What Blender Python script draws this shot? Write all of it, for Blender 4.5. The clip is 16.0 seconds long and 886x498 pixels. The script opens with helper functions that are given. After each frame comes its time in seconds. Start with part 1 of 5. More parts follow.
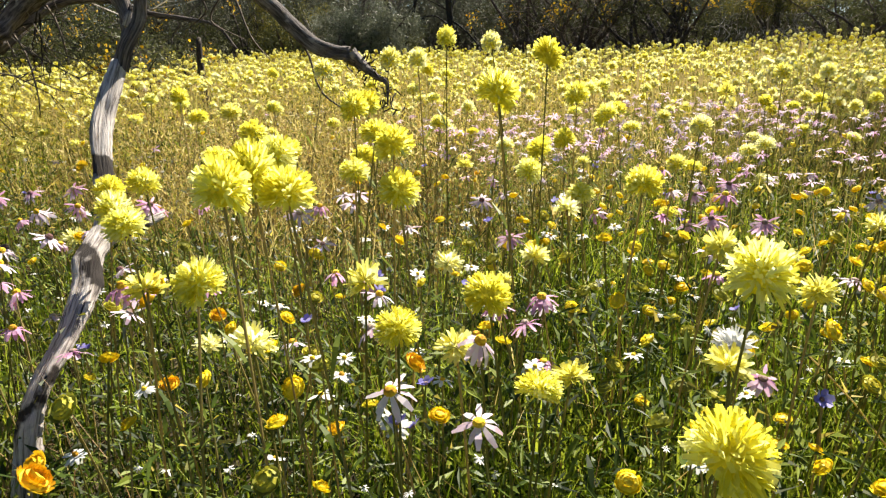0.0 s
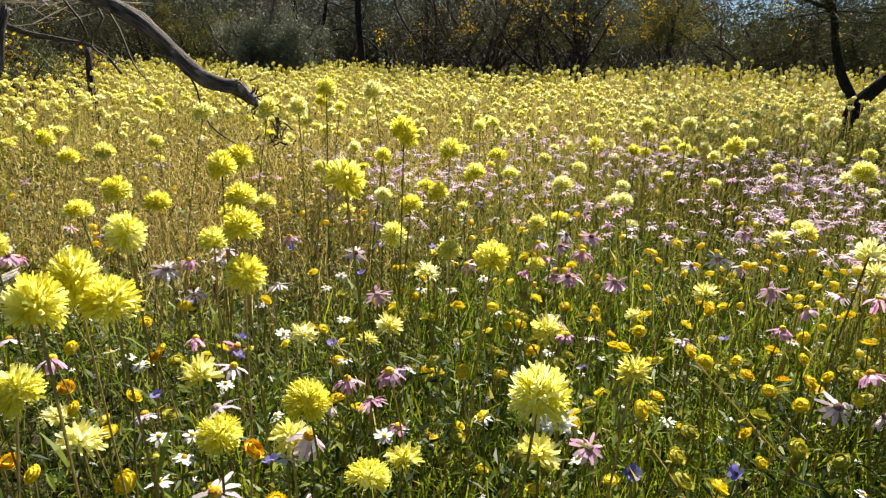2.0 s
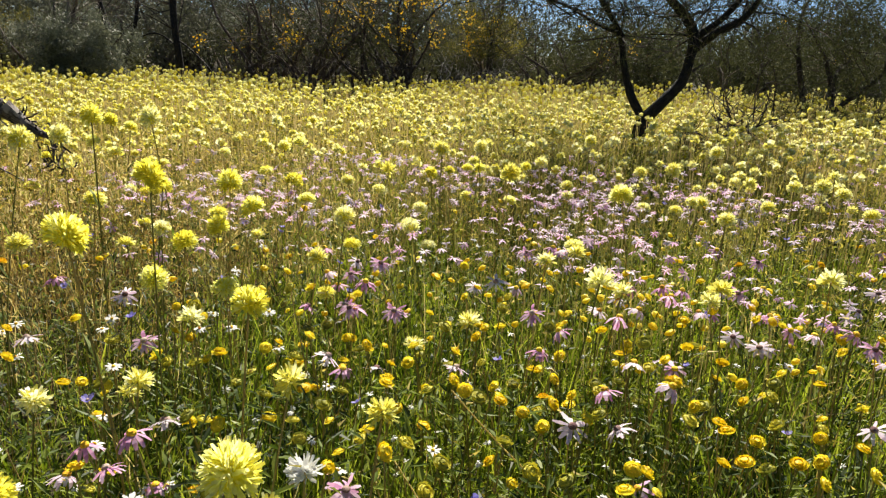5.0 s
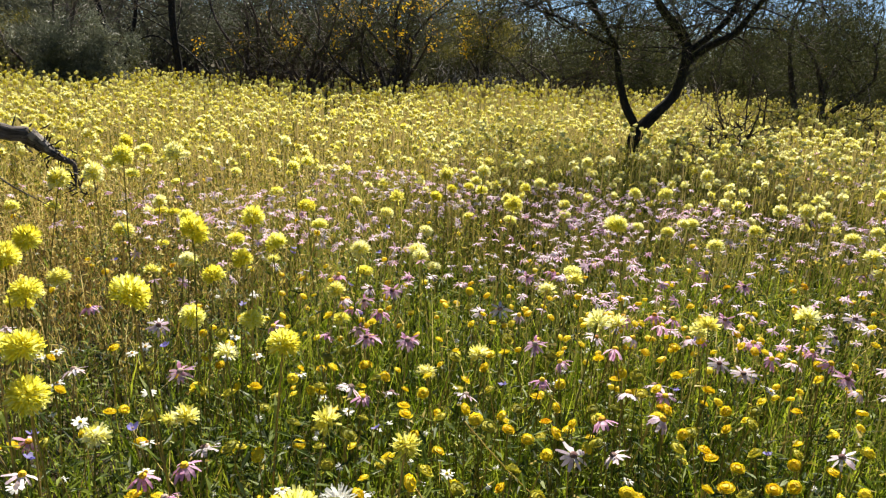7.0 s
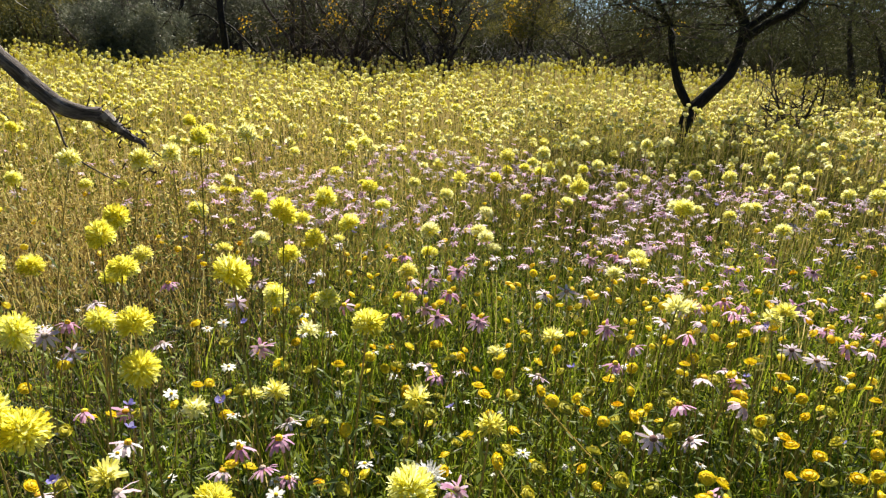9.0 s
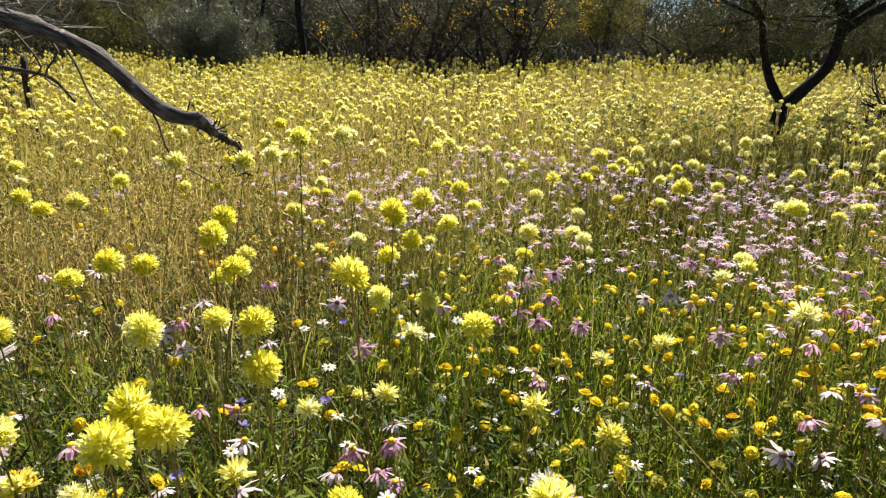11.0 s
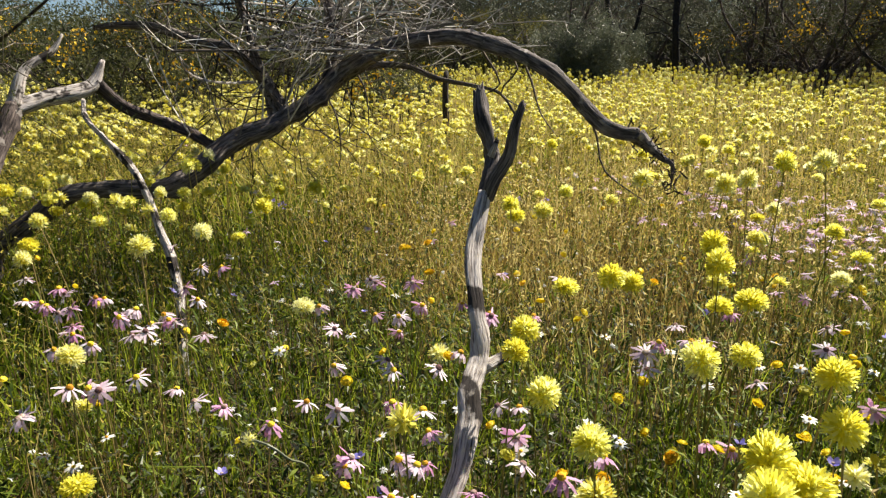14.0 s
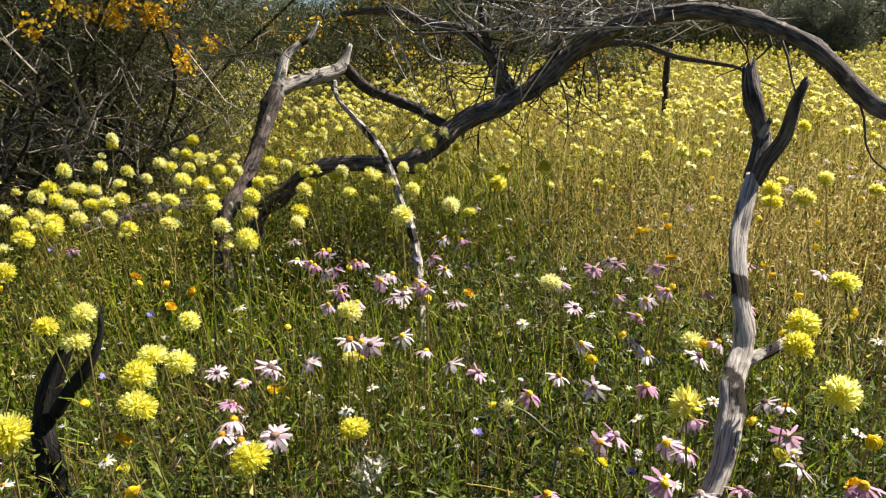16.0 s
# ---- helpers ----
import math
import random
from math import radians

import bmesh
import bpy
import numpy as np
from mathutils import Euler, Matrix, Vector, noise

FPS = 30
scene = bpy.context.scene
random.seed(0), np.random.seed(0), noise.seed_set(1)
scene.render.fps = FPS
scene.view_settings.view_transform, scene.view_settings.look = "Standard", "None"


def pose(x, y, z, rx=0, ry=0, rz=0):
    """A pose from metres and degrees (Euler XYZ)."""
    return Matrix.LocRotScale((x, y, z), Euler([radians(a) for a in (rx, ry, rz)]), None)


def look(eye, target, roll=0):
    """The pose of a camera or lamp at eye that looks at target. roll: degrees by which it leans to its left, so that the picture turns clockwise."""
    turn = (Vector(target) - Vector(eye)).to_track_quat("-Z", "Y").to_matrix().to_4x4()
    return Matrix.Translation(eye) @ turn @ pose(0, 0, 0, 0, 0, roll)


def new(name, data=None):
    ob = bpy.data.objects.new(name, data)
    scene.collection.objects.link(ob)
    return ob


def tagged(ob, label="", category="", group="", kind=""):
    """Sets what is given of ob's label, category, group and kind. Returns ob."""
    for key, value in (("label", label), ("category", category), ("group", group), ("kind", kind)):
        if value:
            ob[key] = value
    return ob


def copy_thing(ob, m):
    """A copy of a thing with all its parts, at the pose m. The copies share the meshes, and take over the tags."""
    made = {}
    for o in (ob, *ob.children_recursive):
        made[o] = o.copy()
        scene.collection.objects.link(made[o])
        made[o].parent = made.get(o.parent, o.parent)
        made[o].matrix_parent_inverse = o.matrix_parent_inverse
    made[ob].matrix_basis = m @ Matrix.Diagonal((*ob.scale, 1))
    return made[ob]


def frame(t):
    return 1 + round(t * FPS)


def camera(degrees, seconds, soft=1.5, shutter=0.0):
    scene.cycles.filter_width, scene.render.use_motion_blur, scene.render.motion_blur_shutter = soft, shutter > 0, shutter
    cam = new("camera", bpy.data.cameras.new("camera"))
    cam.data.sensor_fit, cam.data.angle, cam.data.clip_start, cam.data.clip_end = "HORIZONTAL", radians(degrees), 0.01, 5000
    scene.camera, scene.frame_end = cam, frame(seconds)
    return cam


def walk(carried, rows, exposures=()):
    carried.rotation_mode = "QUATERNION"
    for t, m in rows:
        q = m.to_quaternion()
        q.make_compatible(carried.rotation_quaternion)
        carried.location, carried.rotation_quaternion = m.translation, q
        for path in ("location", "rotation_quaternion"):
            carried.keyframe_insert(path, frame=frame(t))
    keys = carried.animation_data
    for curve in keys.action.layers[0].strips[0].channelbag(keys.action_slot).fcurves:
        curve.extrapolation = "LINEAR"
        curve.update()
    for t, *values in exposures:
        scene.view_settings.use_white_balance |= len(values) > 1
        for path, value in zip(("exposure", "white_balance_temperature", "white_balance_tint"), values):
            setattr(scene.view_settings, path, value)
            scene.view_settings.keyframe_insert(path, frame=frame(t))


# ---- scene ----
cam = camera(66.0, 16.0, soft=1.25)
# seconds, eye, target, roll
PATH = [
    (0, (0.655, 0.558, 0.599), (-0.414, 2.140, 0.005), -1.4),
    (0.5, (0.665, 0.566, 0.632), (-0.367, 2.179, 0.056), -1.0),
    (1, (0.679, 0.558, 0.657), (-0.299, 2.205, 0.080), -0.5),
    (1.5, (0.701, 0.561, 0.676), (-0.211, 2.240, 0.087), 0.1),
    (2, (0.721, 0.586, 0.683), (-0.132, 2.302, 0.113), 1.3),
    (2.5, (0.741, 0.604, 0.689), (-0.069, 2.343, 0.122), 2.2),
    (3, (0.757, 0.615, 0.704), (-0.010, 2.377, 0.150), 2.2),
    (3.5, (0.781, 0.629, 0.711), (0.090, 2.431, 0.185), 2.2),
    (4, (0.801, 0.633, 0.711), (0.202, 2.469, 0.190), 2.3),
    (4.5, (0.816, 0.640, 0.714), (0.366, 2.514, 0.180), 2.5),
    (4.7, (0.817, 0.638, 0.719), (0.381, 2.515, 0.183), 2.6),
    (6.8, (0.805, 0.558, 0.816), (0.405, 2.442, 0.274), 2.8),
    (7, (0.803, 0.552, 0.822), (0.392, 2.430, 0.274), 2.9),
    (7.5, (0.792, 0.547, 0.826), (0.376, 2.423, 0.275), 2.9),
    (8, (0.772, 0.527, 0.830), (0.308, 2.382, 0.243), 2.5),
    (8.2, (0.761, 0.519, 0.834), (0.286, 2.365, 0.228), 2.7),
    (10.3, (0.719, 0.537, 0.819), (0.138, 2.349, 0.203), 1.9),
    (10.5, (0.706, 0.533, 0.822), (0.104, 2.336, 0.201), 2.0),
    (11, (0.680, 0.525, 0.821), (-0.015, 2.296, 0.206), 1.2),
    (11.5, (0.643, 0.510, 0.821), (-0.174, 2.230, 0.209), 1.5),
    (12, (0.617, 0.494, 0.819), (-0.317, 2.151, 0.202), 1.6),
    (12.5, (0.576, 0.479, 0.817), (-0.463, 2.071, 0.194), 1.5),
    (13, (0.529, 0.460, 0.820), (-0.643, 1.958, 0.202), 0.6),
    (13.5, (0.475, 0.424, 0.828), (-0.848, 1.795, 0.222), -0.1),
    (14, (0.440, 0.394, 0.834), (-1.015, 1.631, 0.242), -0.6),
    (14.5, (0.422, 0.369, 0.834), (-1.129, 1.487, 0.244), -0.8),
    (15, (0.409, 0.341, 0.834), (-1.225, 1.323, 0.227), -1.2),
    (15.5, (0.402, 0.305, 0.833), (-1.307, 1.137, 0.213), -1.9),
    (16, (0.391, 0.295, 0.832), (-1.346, 1.062, 0.204), -2.4),
]
walk(cam, [(t, look(eye, target, roll)) for t, eye, target, roll in PATH], exposures=[(0, 1.47), (0.6, 1.27), (1.5, 1.2), (11.0, 1.2), (14.0, 1.14), (16, 1.13)])

# ---- world, sun, exposure ----
SUN_AZ, SUN_EL = -4.0, 46.0     # degrees clockwise from +y, and above the horizon
world = bpy.data.worlds.new("world")
scene.world = world
world.use_nodes = True
wt = world.node_tree
sky = wt.nodes.new("ShaderNodeTexSky")
sky.sky_type, sky.sun_disc = "NISHITA", False
sky.sun_elevation, sky.sun_rotation = radians(SUN_EL), radians(SUN_AZ)
sky.air_density, sky.dust_density, sky.ozone_density = 0.8, 0.02, 5.0
sky.altitude = 800
wt.links.new(sky.outputs["Color"], wt.nodes["Background"].inputs["Color"])
wt.nodes["Background"].inputs["Strength"].default_value = 0.038
sun_data = bpy.data.lights.new("sun", "SUN")
sun_data.energy, sun_data.angle, sun_data.color = 5.0, radians(0.53), (1.0, 0.92, 0.775)
sun = new("sun", sun_data)
d = Vector((math.sin(radians(SUN_AZ)) * math.cos(radians(SUN_EL)), math.cos(radians(SUN_AZ)) * math.cos(radians(SUN_EL)), math.sin(radians(SUN_EL))))
sun.matrix_basis = look(d * 50, (0, 0, 0))


# ---- materials ----
def material(name, colours, scale=8.0, rough=0.7, translucent=0.0, island=0.0, bump=0.0, fine=60.0, object_random=0.0,
             stretch=(1, 1, 1), use_uv=False, spec=0.3, tint=None, stain=None):
    """colours: from dark to light along a noise of that scale; island: how much each loose piece differs in brightness."""
    m = bpy.data.materials.new(name)
    m.use_nodes = True
    nt = m.node_tree
    N, L = nt.nodes.new, nt.links.new
    bsdf, out = nt.nodes["Principled BSDF"], nt.nodes["Material Output"]
    co = N("ShaderNodeTexCoord")
    mp = N("ShaderNodeMapping")
    mp.inputs["Scale"].default_value = stretch
    L(co.outputs["UV" if use_uv else "Object"], mp.inputs["Vector"])
    n1, n2 = N("ShaderNodeTexNoise"), N("ShaderNodeTexNoise")
    n1.inputs["Scale"].default_value, n2.inputs["Scale"].default_value = scale, fine
    n1.inputs["Detail"].default_value, n2.inputs["Detail"].default_value = 4, 3
    L(mp.outputs[0], n1.inputs["Vector"]), L(mp.outputs[0], n2.inputs["Vector"])
    mix = N("ShaderNodeMath")
    mix.operation = "MULTIPLY_ADD"
    L(n2.outputs["Fac"], mix.inputs[0])
    mix.inputs[1].default_value = 0.45
    sub = N("ShaderNodeMath")
    sub.operation = "SUBTRACT"
    L(n1.outputs["Fac"], sub.inputs[0])
    sub.inputs[1].default_value = 0.225
    L(sub.outputs[0], mix.inputs[2])
    last = mix.outputs[0]
    for amount, socket in ((island, "Random Per Island"), (object_random, "Random")):
        if amount:
            g = N("ShaderNodeNewGeometry") if socket != "Random" else N("ShaderNodeObjectInfo")
            a = N("ShaderNodeMath")
            a.operation = "MULTIPLY_ADD"
            L(g.outputs[socket], a.inputs[0])
            a.inputs[1].default_value = amount
            b = N("ShaderNodeMath")
            b.operation = "SUBTRACT"
            L(last, b.inputs[0])
            b.inputs[1].default_value = amount / 2
            L(b.outputs[0], a.inputs[2])
            last = a.outputs[0]
    ramp = N("ShaderNodeValToRGB")
    cr = ramp.color_ramp
    k = len(colours)
    lo, hi = 0.28, 0.72
    cr.elements[0].position, cr.elements[1].position = lo, hi
    for i in range(1, k - 1):
        cr.elements.new(lo + (hi - lo) * i / (k - 1))
    for e, c in zip(cr.elements, colours):
        e.color = (*c, 1)
    L(last, ramp.inputs[0])
    base = ramp.outputs[0]
    if stain:
        n3, r3, mx = N("ShaderNodeTexNoise"), N("ShaderNodeValToRGB"), N("ShaderNodeMix")
        n3.inputs["Scale"].default_value, n3.inputs["Detail"].default_value = stain[0], 5
        L(co.outputs["Object"], n3.inputs["Vector"])
        r3.color_ramp.elements[0].position, r3.color_ramp.elements[1].position = stain[1], stain[1] + 0.05
        mx.data_type = "RGBA"
        L(n3.outputs["Fac"], r3.inputs[0])
        L(r3.outputs[0], mx.inputs[0])
        L(base, mx.inputs[6])
        mx.inputs[7].default_value = (*stain[2], 1)
        base = mx.outputs[2]
    L(base, bsdf.inputs["Base Color"])
    bsdf.inputs["Roughness"].default_value = rough
    bsdf.inputs["Specular IOR Level"].default_value = spec
    if bump:
        bp = N("ShaderNodeBump")
        bp.inputs["Strength"].default_value, bp.inputs["Distance"].default_value = bump, 0.004
        L(mix.outputs[0], bp.inputs["Height"])
        L(bp.outputs[0], bsdf.inputs["Normal"])
    if translucent:
        tr, ms = N("ShaderNodeBsdfTranslucent"), N("ShaderNodeMixShader")
        if tint:
            mc = N("ShaderNodeMix")
            mc.data_type, mc.blend_type = "RGBA", "MULTIPLY"
            mc.inputs[0].default_value = 1.0
            L(ramp.outputs[0], mc.inputs[6])
            mc.inputs[7].default_value = (*tint, 1)
            L(mc.outputs[2], tr.inputs["Color"])
        else:
            L(ramp.outputs[0], tr.inputs["Color"])
        ms.inputs[0].default_value = translucent
        L(bsdf.outputs[0], ms.inputs[1]), L(tr.outputs[0], ms.inputs[2])
        L(ms.outputs[0], out.inputs["Surface"])
    return m


SOIL = material("soil", [(0.022, 0.016, 0.010), (0.050, 0.039, 0.019), (0.095, 0.078, 0.034)], 3.0, 0.95, bump=0.6, fine=90)
GREEN = material("grass green", [(0.027, 0.052, 0.004), (0.155, 0.23, 0.010), (0.40, 0.46, 0.04)], 2.5, 0.5, 0.48, island=0.7, spec=0.25)
DRY = material("dry grass", [(0.205, 0.130, 0.035), (0.47, 0.35, 0.09), (0.735, 0.61, 0.25)], 2.0, 0.6, 0.48, island=0.6)
FRESH = material("fresh sprigs", [(0.10, 0.12, 0.012), (0.33, 0.29, 0.036), (0.57, 0.46, 0.10)], 1.6, 0.6, 0.5, island=0.6)
MEADOW = material("meadow grass", [(0.09, 0.108, 0.017), (0.285, 0.288, 0.052), (0.52, 0.48, 0.13)], 1.2, 0.55, 0.5, island=0.6)
RUSSET = material("russet stalks", [(0.055, 0.028, 0.014), (0.15, 0.085, 0.035), (0.30, 0.19, 0.075)], 3.0, 0.7, 0.3, island=0.8)
BUDS = material("olive buds", [(0.20, 0.21, 0.03), (0.42, 0.40, 0.04), (0.66, 0.58, 0.05)], 30.0, 0.6, 0.25, island=0.3, object_random=0.5)
HERB = material("herb leaf", [(0.022, 0.042, 0.005), (0.075, 0.12, 0.012), (0.22, 0.27, 0.04)], 4.0, 0.5, 0.42, island=0.6, spec=0.25)
STEM = material("stem", [(0.17, 0.17, 0.04), (0.30, 0.26, 0.08), (0.42, 0.33, 0.14)], 5.0, 0.6, 0.4, object_random=0.6)
LEMON = material("lemon bracts", [(0.80, 0.74, 0.08), (0.88, 0.85, 0.17), (0.91, 0.90, 0.30), (0.93, 0.92, 0.46)], 30.0, 0.55, 0.64, island=0.4, object_random=0.35, spec=0.2)
PALE_LEMON = material("pale lemon bracts", [(0.78, 0.73, 0.14), (0.86, 0.83, 0.28), (0.89, 0.87, 0.43), (0.92, 0.91, 0.58)], 30.0, 0.55, 0.58, island=0.45, object_random=0.35, spec=0.2)
FAR_LEMON = material("yellow bracts", [(0.68, 0.61, 0.08), (0.79, 0.74, 0.17), (0.84, 0.81, 0.29), (0.87, 0.85, 0.45)], 30.0, 0.6, 0.5, island=0.6, spec=0.1)
FAR_CREAM = material("cream bracts", [(0.70, 0.64, 0.13), (0.80, 0.76, 0.25), (0.85, 0.82, 0.38), (0.88, 0.86, 0.52)], 30.0, 0.6, 0.5, island=0.6, spec=0.1)
LEMON_CORE = material("lemon core", [(0.78, 0.72, 0.07), (0.86, 0.81, 0.13)], 60.0, 0.7, 0.5, object_random=0.3)
GOLD = material("golden bracts", [(0.80, 0.58, 0.01), (0.90, 0.74, 0.02), (0.93, 0.82, 0.06)], 30.0, 0.5, 0.42, island=0.3, object_random=0.5)
AMBER = material("orange bracts", [(0.62, 0.32, 0.008), (0.80, 0.50, 0.012), (0.87, 0.64, 0.03)], 30.0, 0.5, 0.3, island=0.3, object_random=0.4)
PINK = material("pink petals", [(0.60, 0.27, 0.49), (0.75, 0.44, 0.66), (0.84, 0.64, 0.79)], 30.0, 0.55, 0.45, island=0.3, object_random=0.3)
PALE_PINK = material("pale pink petals", [(0.66, 0.47, 0.60), (0.78, 0.63, 0.74), (0.87, 0.80, 0.86)], 30.0, 0.55, 0.4, island=0.3, object_random=0.4)
DISC = material("daisy disc", [(0.45, 0.20, 0.01), (0.80, 0.50, 0.02), (0.85, 0.62, 0.04)], 200.0, 0.8, object_random=0.4)
OLD_DISC = material("faded disc", [(0.14, 0.07, 0.07), (0.26, 0.16, 0.14), (0.45, 0.36, 0.30)], 120.0, 0.9, object_random=0.5)
WHITE = material("white petals", [(0.66, 0.66, 0.62), (0.80, 0.80, 0.77), (0.86, 0.85, 0.84)], 30.0, 0.5, 0.35, island=0.2)
BLUE = material("violet petals", [(0.16, 0.14, 0.50), (0.28, 0.25, 0.66), (0.45, 0.42, 0.78)], 30.0, 0.5, 0.35, island=0.4, object_random=0.5)
BARK_GREY = material("weathered wood", [(0.03, 0.025, 0.022), (0.27, 0.23, 0.21), (0.50, 0.45, 0.42), (0.60, 0.55, 0.52), (0.68, 0.63, 0.60)], 2.6, 0.9, bump=1.0, fine=11.0,
                     stretch=(9, 1.0, 1), use_uv=True, stain=(16.0, 0.535, (0.035, 0.028, 0.025)))
BARK_DARK = material("dark bark", [(0.006, 0.005, 0.005), (0.022, 0.018, 0.017), (0.055, 0.045, 0.040), (0.12, 0.10, 0.09)], 2.8, 0.9, bump=1.0, fine=11.0,
                     stretch=(8, 1.2, 1), use_uv=True, stain=(22.0, 0.60, (0.22, 0.195, 0.18)))
DEAD_BARK = material("grey dead bark", [(0.014, 0.011, 0.010), (0.065, 0.053, 0.049), (0.15, 0.127, 0.118), (0.26, 0.225, 0.21)], 2.8, 0.85, bump=1.0, fine=11.0,
                     stretch=(9, 1.0, 1), use_uv=True, stain=(26.0, 0.62, (0.30, 0.27, 0.25)))
TRUNK_BROWN = material("brown dead bark", [(0.010, 0.007, 0.007), (0.042, 0.031, 0.029), (0.092, 0.071, 0.065), (0.18, 0.145, 0.13)], 2.8, 0.9, bump=1.0, fine=11.0,
                       stretch=(9, 1.0, 1), use_uv=True, stain=(20.0, 0.64, (0.27, 0.24, 0.22)))
# char on the stump; on standing trees, backlit shade put into the bark
BLACK_WOOD = material("black wood", [(0.004, 0.004, 0.004), (0.012, 0.011, 0.010), (0.035, 0.03, 0.027)], 3.0, 0.8, bump=1.0, fine=12.0, use_uv=True, stretch=(6, 1.5, 1))
TWIG_GREY = material("bleached twigs", [(0.13, 0.115, 0.10), (0.34, 0.31, 0.285), (0.60, 0.57, 0.53)], 9.0, 0.85, island=0.8)
TWIG_DARK = material("dark twigs", [(0.024, 0.019, 0.016), (0.06, 0.048, 0.04), (0.13, 0.105, 0.085)], 9.0, 0.9, island=0.7)
TWIG_BROWN = material("brown twigs", [(0.08, 0.063, 0.052), (0.20, 0.165, 0.14), (0.36, 0.31, 0.265)], 9.0, 0.9, island=0.7)
OLIVE = material("olive leaves", [(0.034, 0.039, 0.017), (0.068, 0.074, 0.028), (0.125, 0.128, 0.05)], 0.9, 0.8, 0.2, island=0.3, spec=0.1)
BUSH_LEAF = material("bush leaves", [(0.028, 0.038, 0.014), (0.075, 0.086, 0.030), (0.15, 0.15, 0.055)], 0.9, 0.55, 0.35, island=0.4, spec=0.25)
# background leaves with the distance haze put into a paler, more even colour
HAZE = material("haze-paled leaves", [(0.06, 0.063, 0.042), (0.10, 0.104, 0.066), (0.15, 0.153, 0.096)], 0.6, 0.8, 0.12, island=0.2, spec=0.1)
LIME = material("yellow-green leaves", [(0.07, 0.075, 0.015), (0.17, 0.155, 0.025), (0.34, 0.28, 0.04)], 0.9, 0.6, 0.3, island=0.4, spec=0.2)
SAGE = material("sage leaves", [(0.08, 0.095, 0.055), (0.16, 0.175, 0.11), (0.26, 0.275, 0.19)], 1.5, 0.5, 0.25, island=0.5, spec=0.45)
ASH = material("withered leaves", [(0.30, 0.29, 0.28), (0.48, 0.47, 0.46), (0.66, 0.65, 0.64)], 30.0, 0.8, 0.15, island=0.6)
BLOSSOM = material("golden blossom", [(0.62, 0.33, 0.012), (0.80, 0.50, 0.02), (0.86, 0.66, 0.06)], 6.0, 0.7, 0.35, island=0.5)


# ---- mesh helpers ----
def mesh(name, verts, faces, mat, uvs=None, smooth=False):
    """One mesh from arrays: faces have three or four corners each; uvs are given by vertex."""
    verts, faces = np.asarray(verts, np.float32), np.asarray(faces, np.int32)
    me = bpy.data.meshes.new(name)
    m, k = faces.shape
    me.vertices.add(len(verts)), me.loops.add(m * k), me.polygons.add(m)
    me.vertices.foreach_set("co", verts.ravel())
    me.loops.foreach_set("vertex_index", faces.ravel())
    me.polygons.foreach_set("loop_start", np.arange(0, m * k, k, dtype=np.int32))
    me.polygons.foreach_set("use_smooth", np.full(m, smooth))
    if uvs is not None:
        layer = me.uv_layers.new(name="uv")
        layer.data.foreach_set("uv", np.asarray(uvs, np.float32)[faces.ravel()].ravel())
    me.materials.append(mat)
    me.update(calc_edges=True)
    return me


def joined(pieces):
    """Vertices and faces (and uvs) of several pieces as one."""
    vs, fs, us, n = [], [], [], 0
    for p in pieces:
        vs.append(p[0]), fs.append(np.asarray(p[1]) + n)
        if len(p) > 2:
            us.append(p[2])
        n += len(p[0])
    return (np.concatenate(vs), np.concatenate(fs)) + ((np.concatenate(us),) if us else ())


UNCOUNTED = ("crown", "twig_tangle", "hanging_tangle", "torn_bark", "blossom", "bloom", "stem_mass")


def part(name, data, mat, parent, label="", smooth=False):
    ob = new(name, mesh(name, data[0], data[1], mat, data[2] if len(data) > 2 else None, smooth))
    ob.parent = parent
    return tagged(ob, label, kind="stuff" if name in UNCOUNTED else "")


def thing(name, label, category, group="", kind="", at=(0, 0, 0)):
    ob = new(name)
    ob.empty_display_size = 0.05
    ob.location = at
    return tagged(ob, label, category, group, kind)


def curve(points, step):
    """A smooth line through the points."""
    p = np.asarray(points, float)
    p = np.concatenate([[2 * p[0] - p[1]], p, [2 * p[-1] - p[-2]]])
    out = []
    for a, b, c, e in zip(p, p[1:], p[2:], p[3:]):
        n = max(1, int(np.linalg.norm(c - b) / step))
        t = np.arange(n)[:, None] / n
        out.append(0.5 * (2 * b + (c - a) * t + (2 * a - 5 * b + 4 * c - e) * t**2 + (3 * b - a - 3 * c + e) * t**3))
    return np.concatenate(out + [p[-2:-1]])


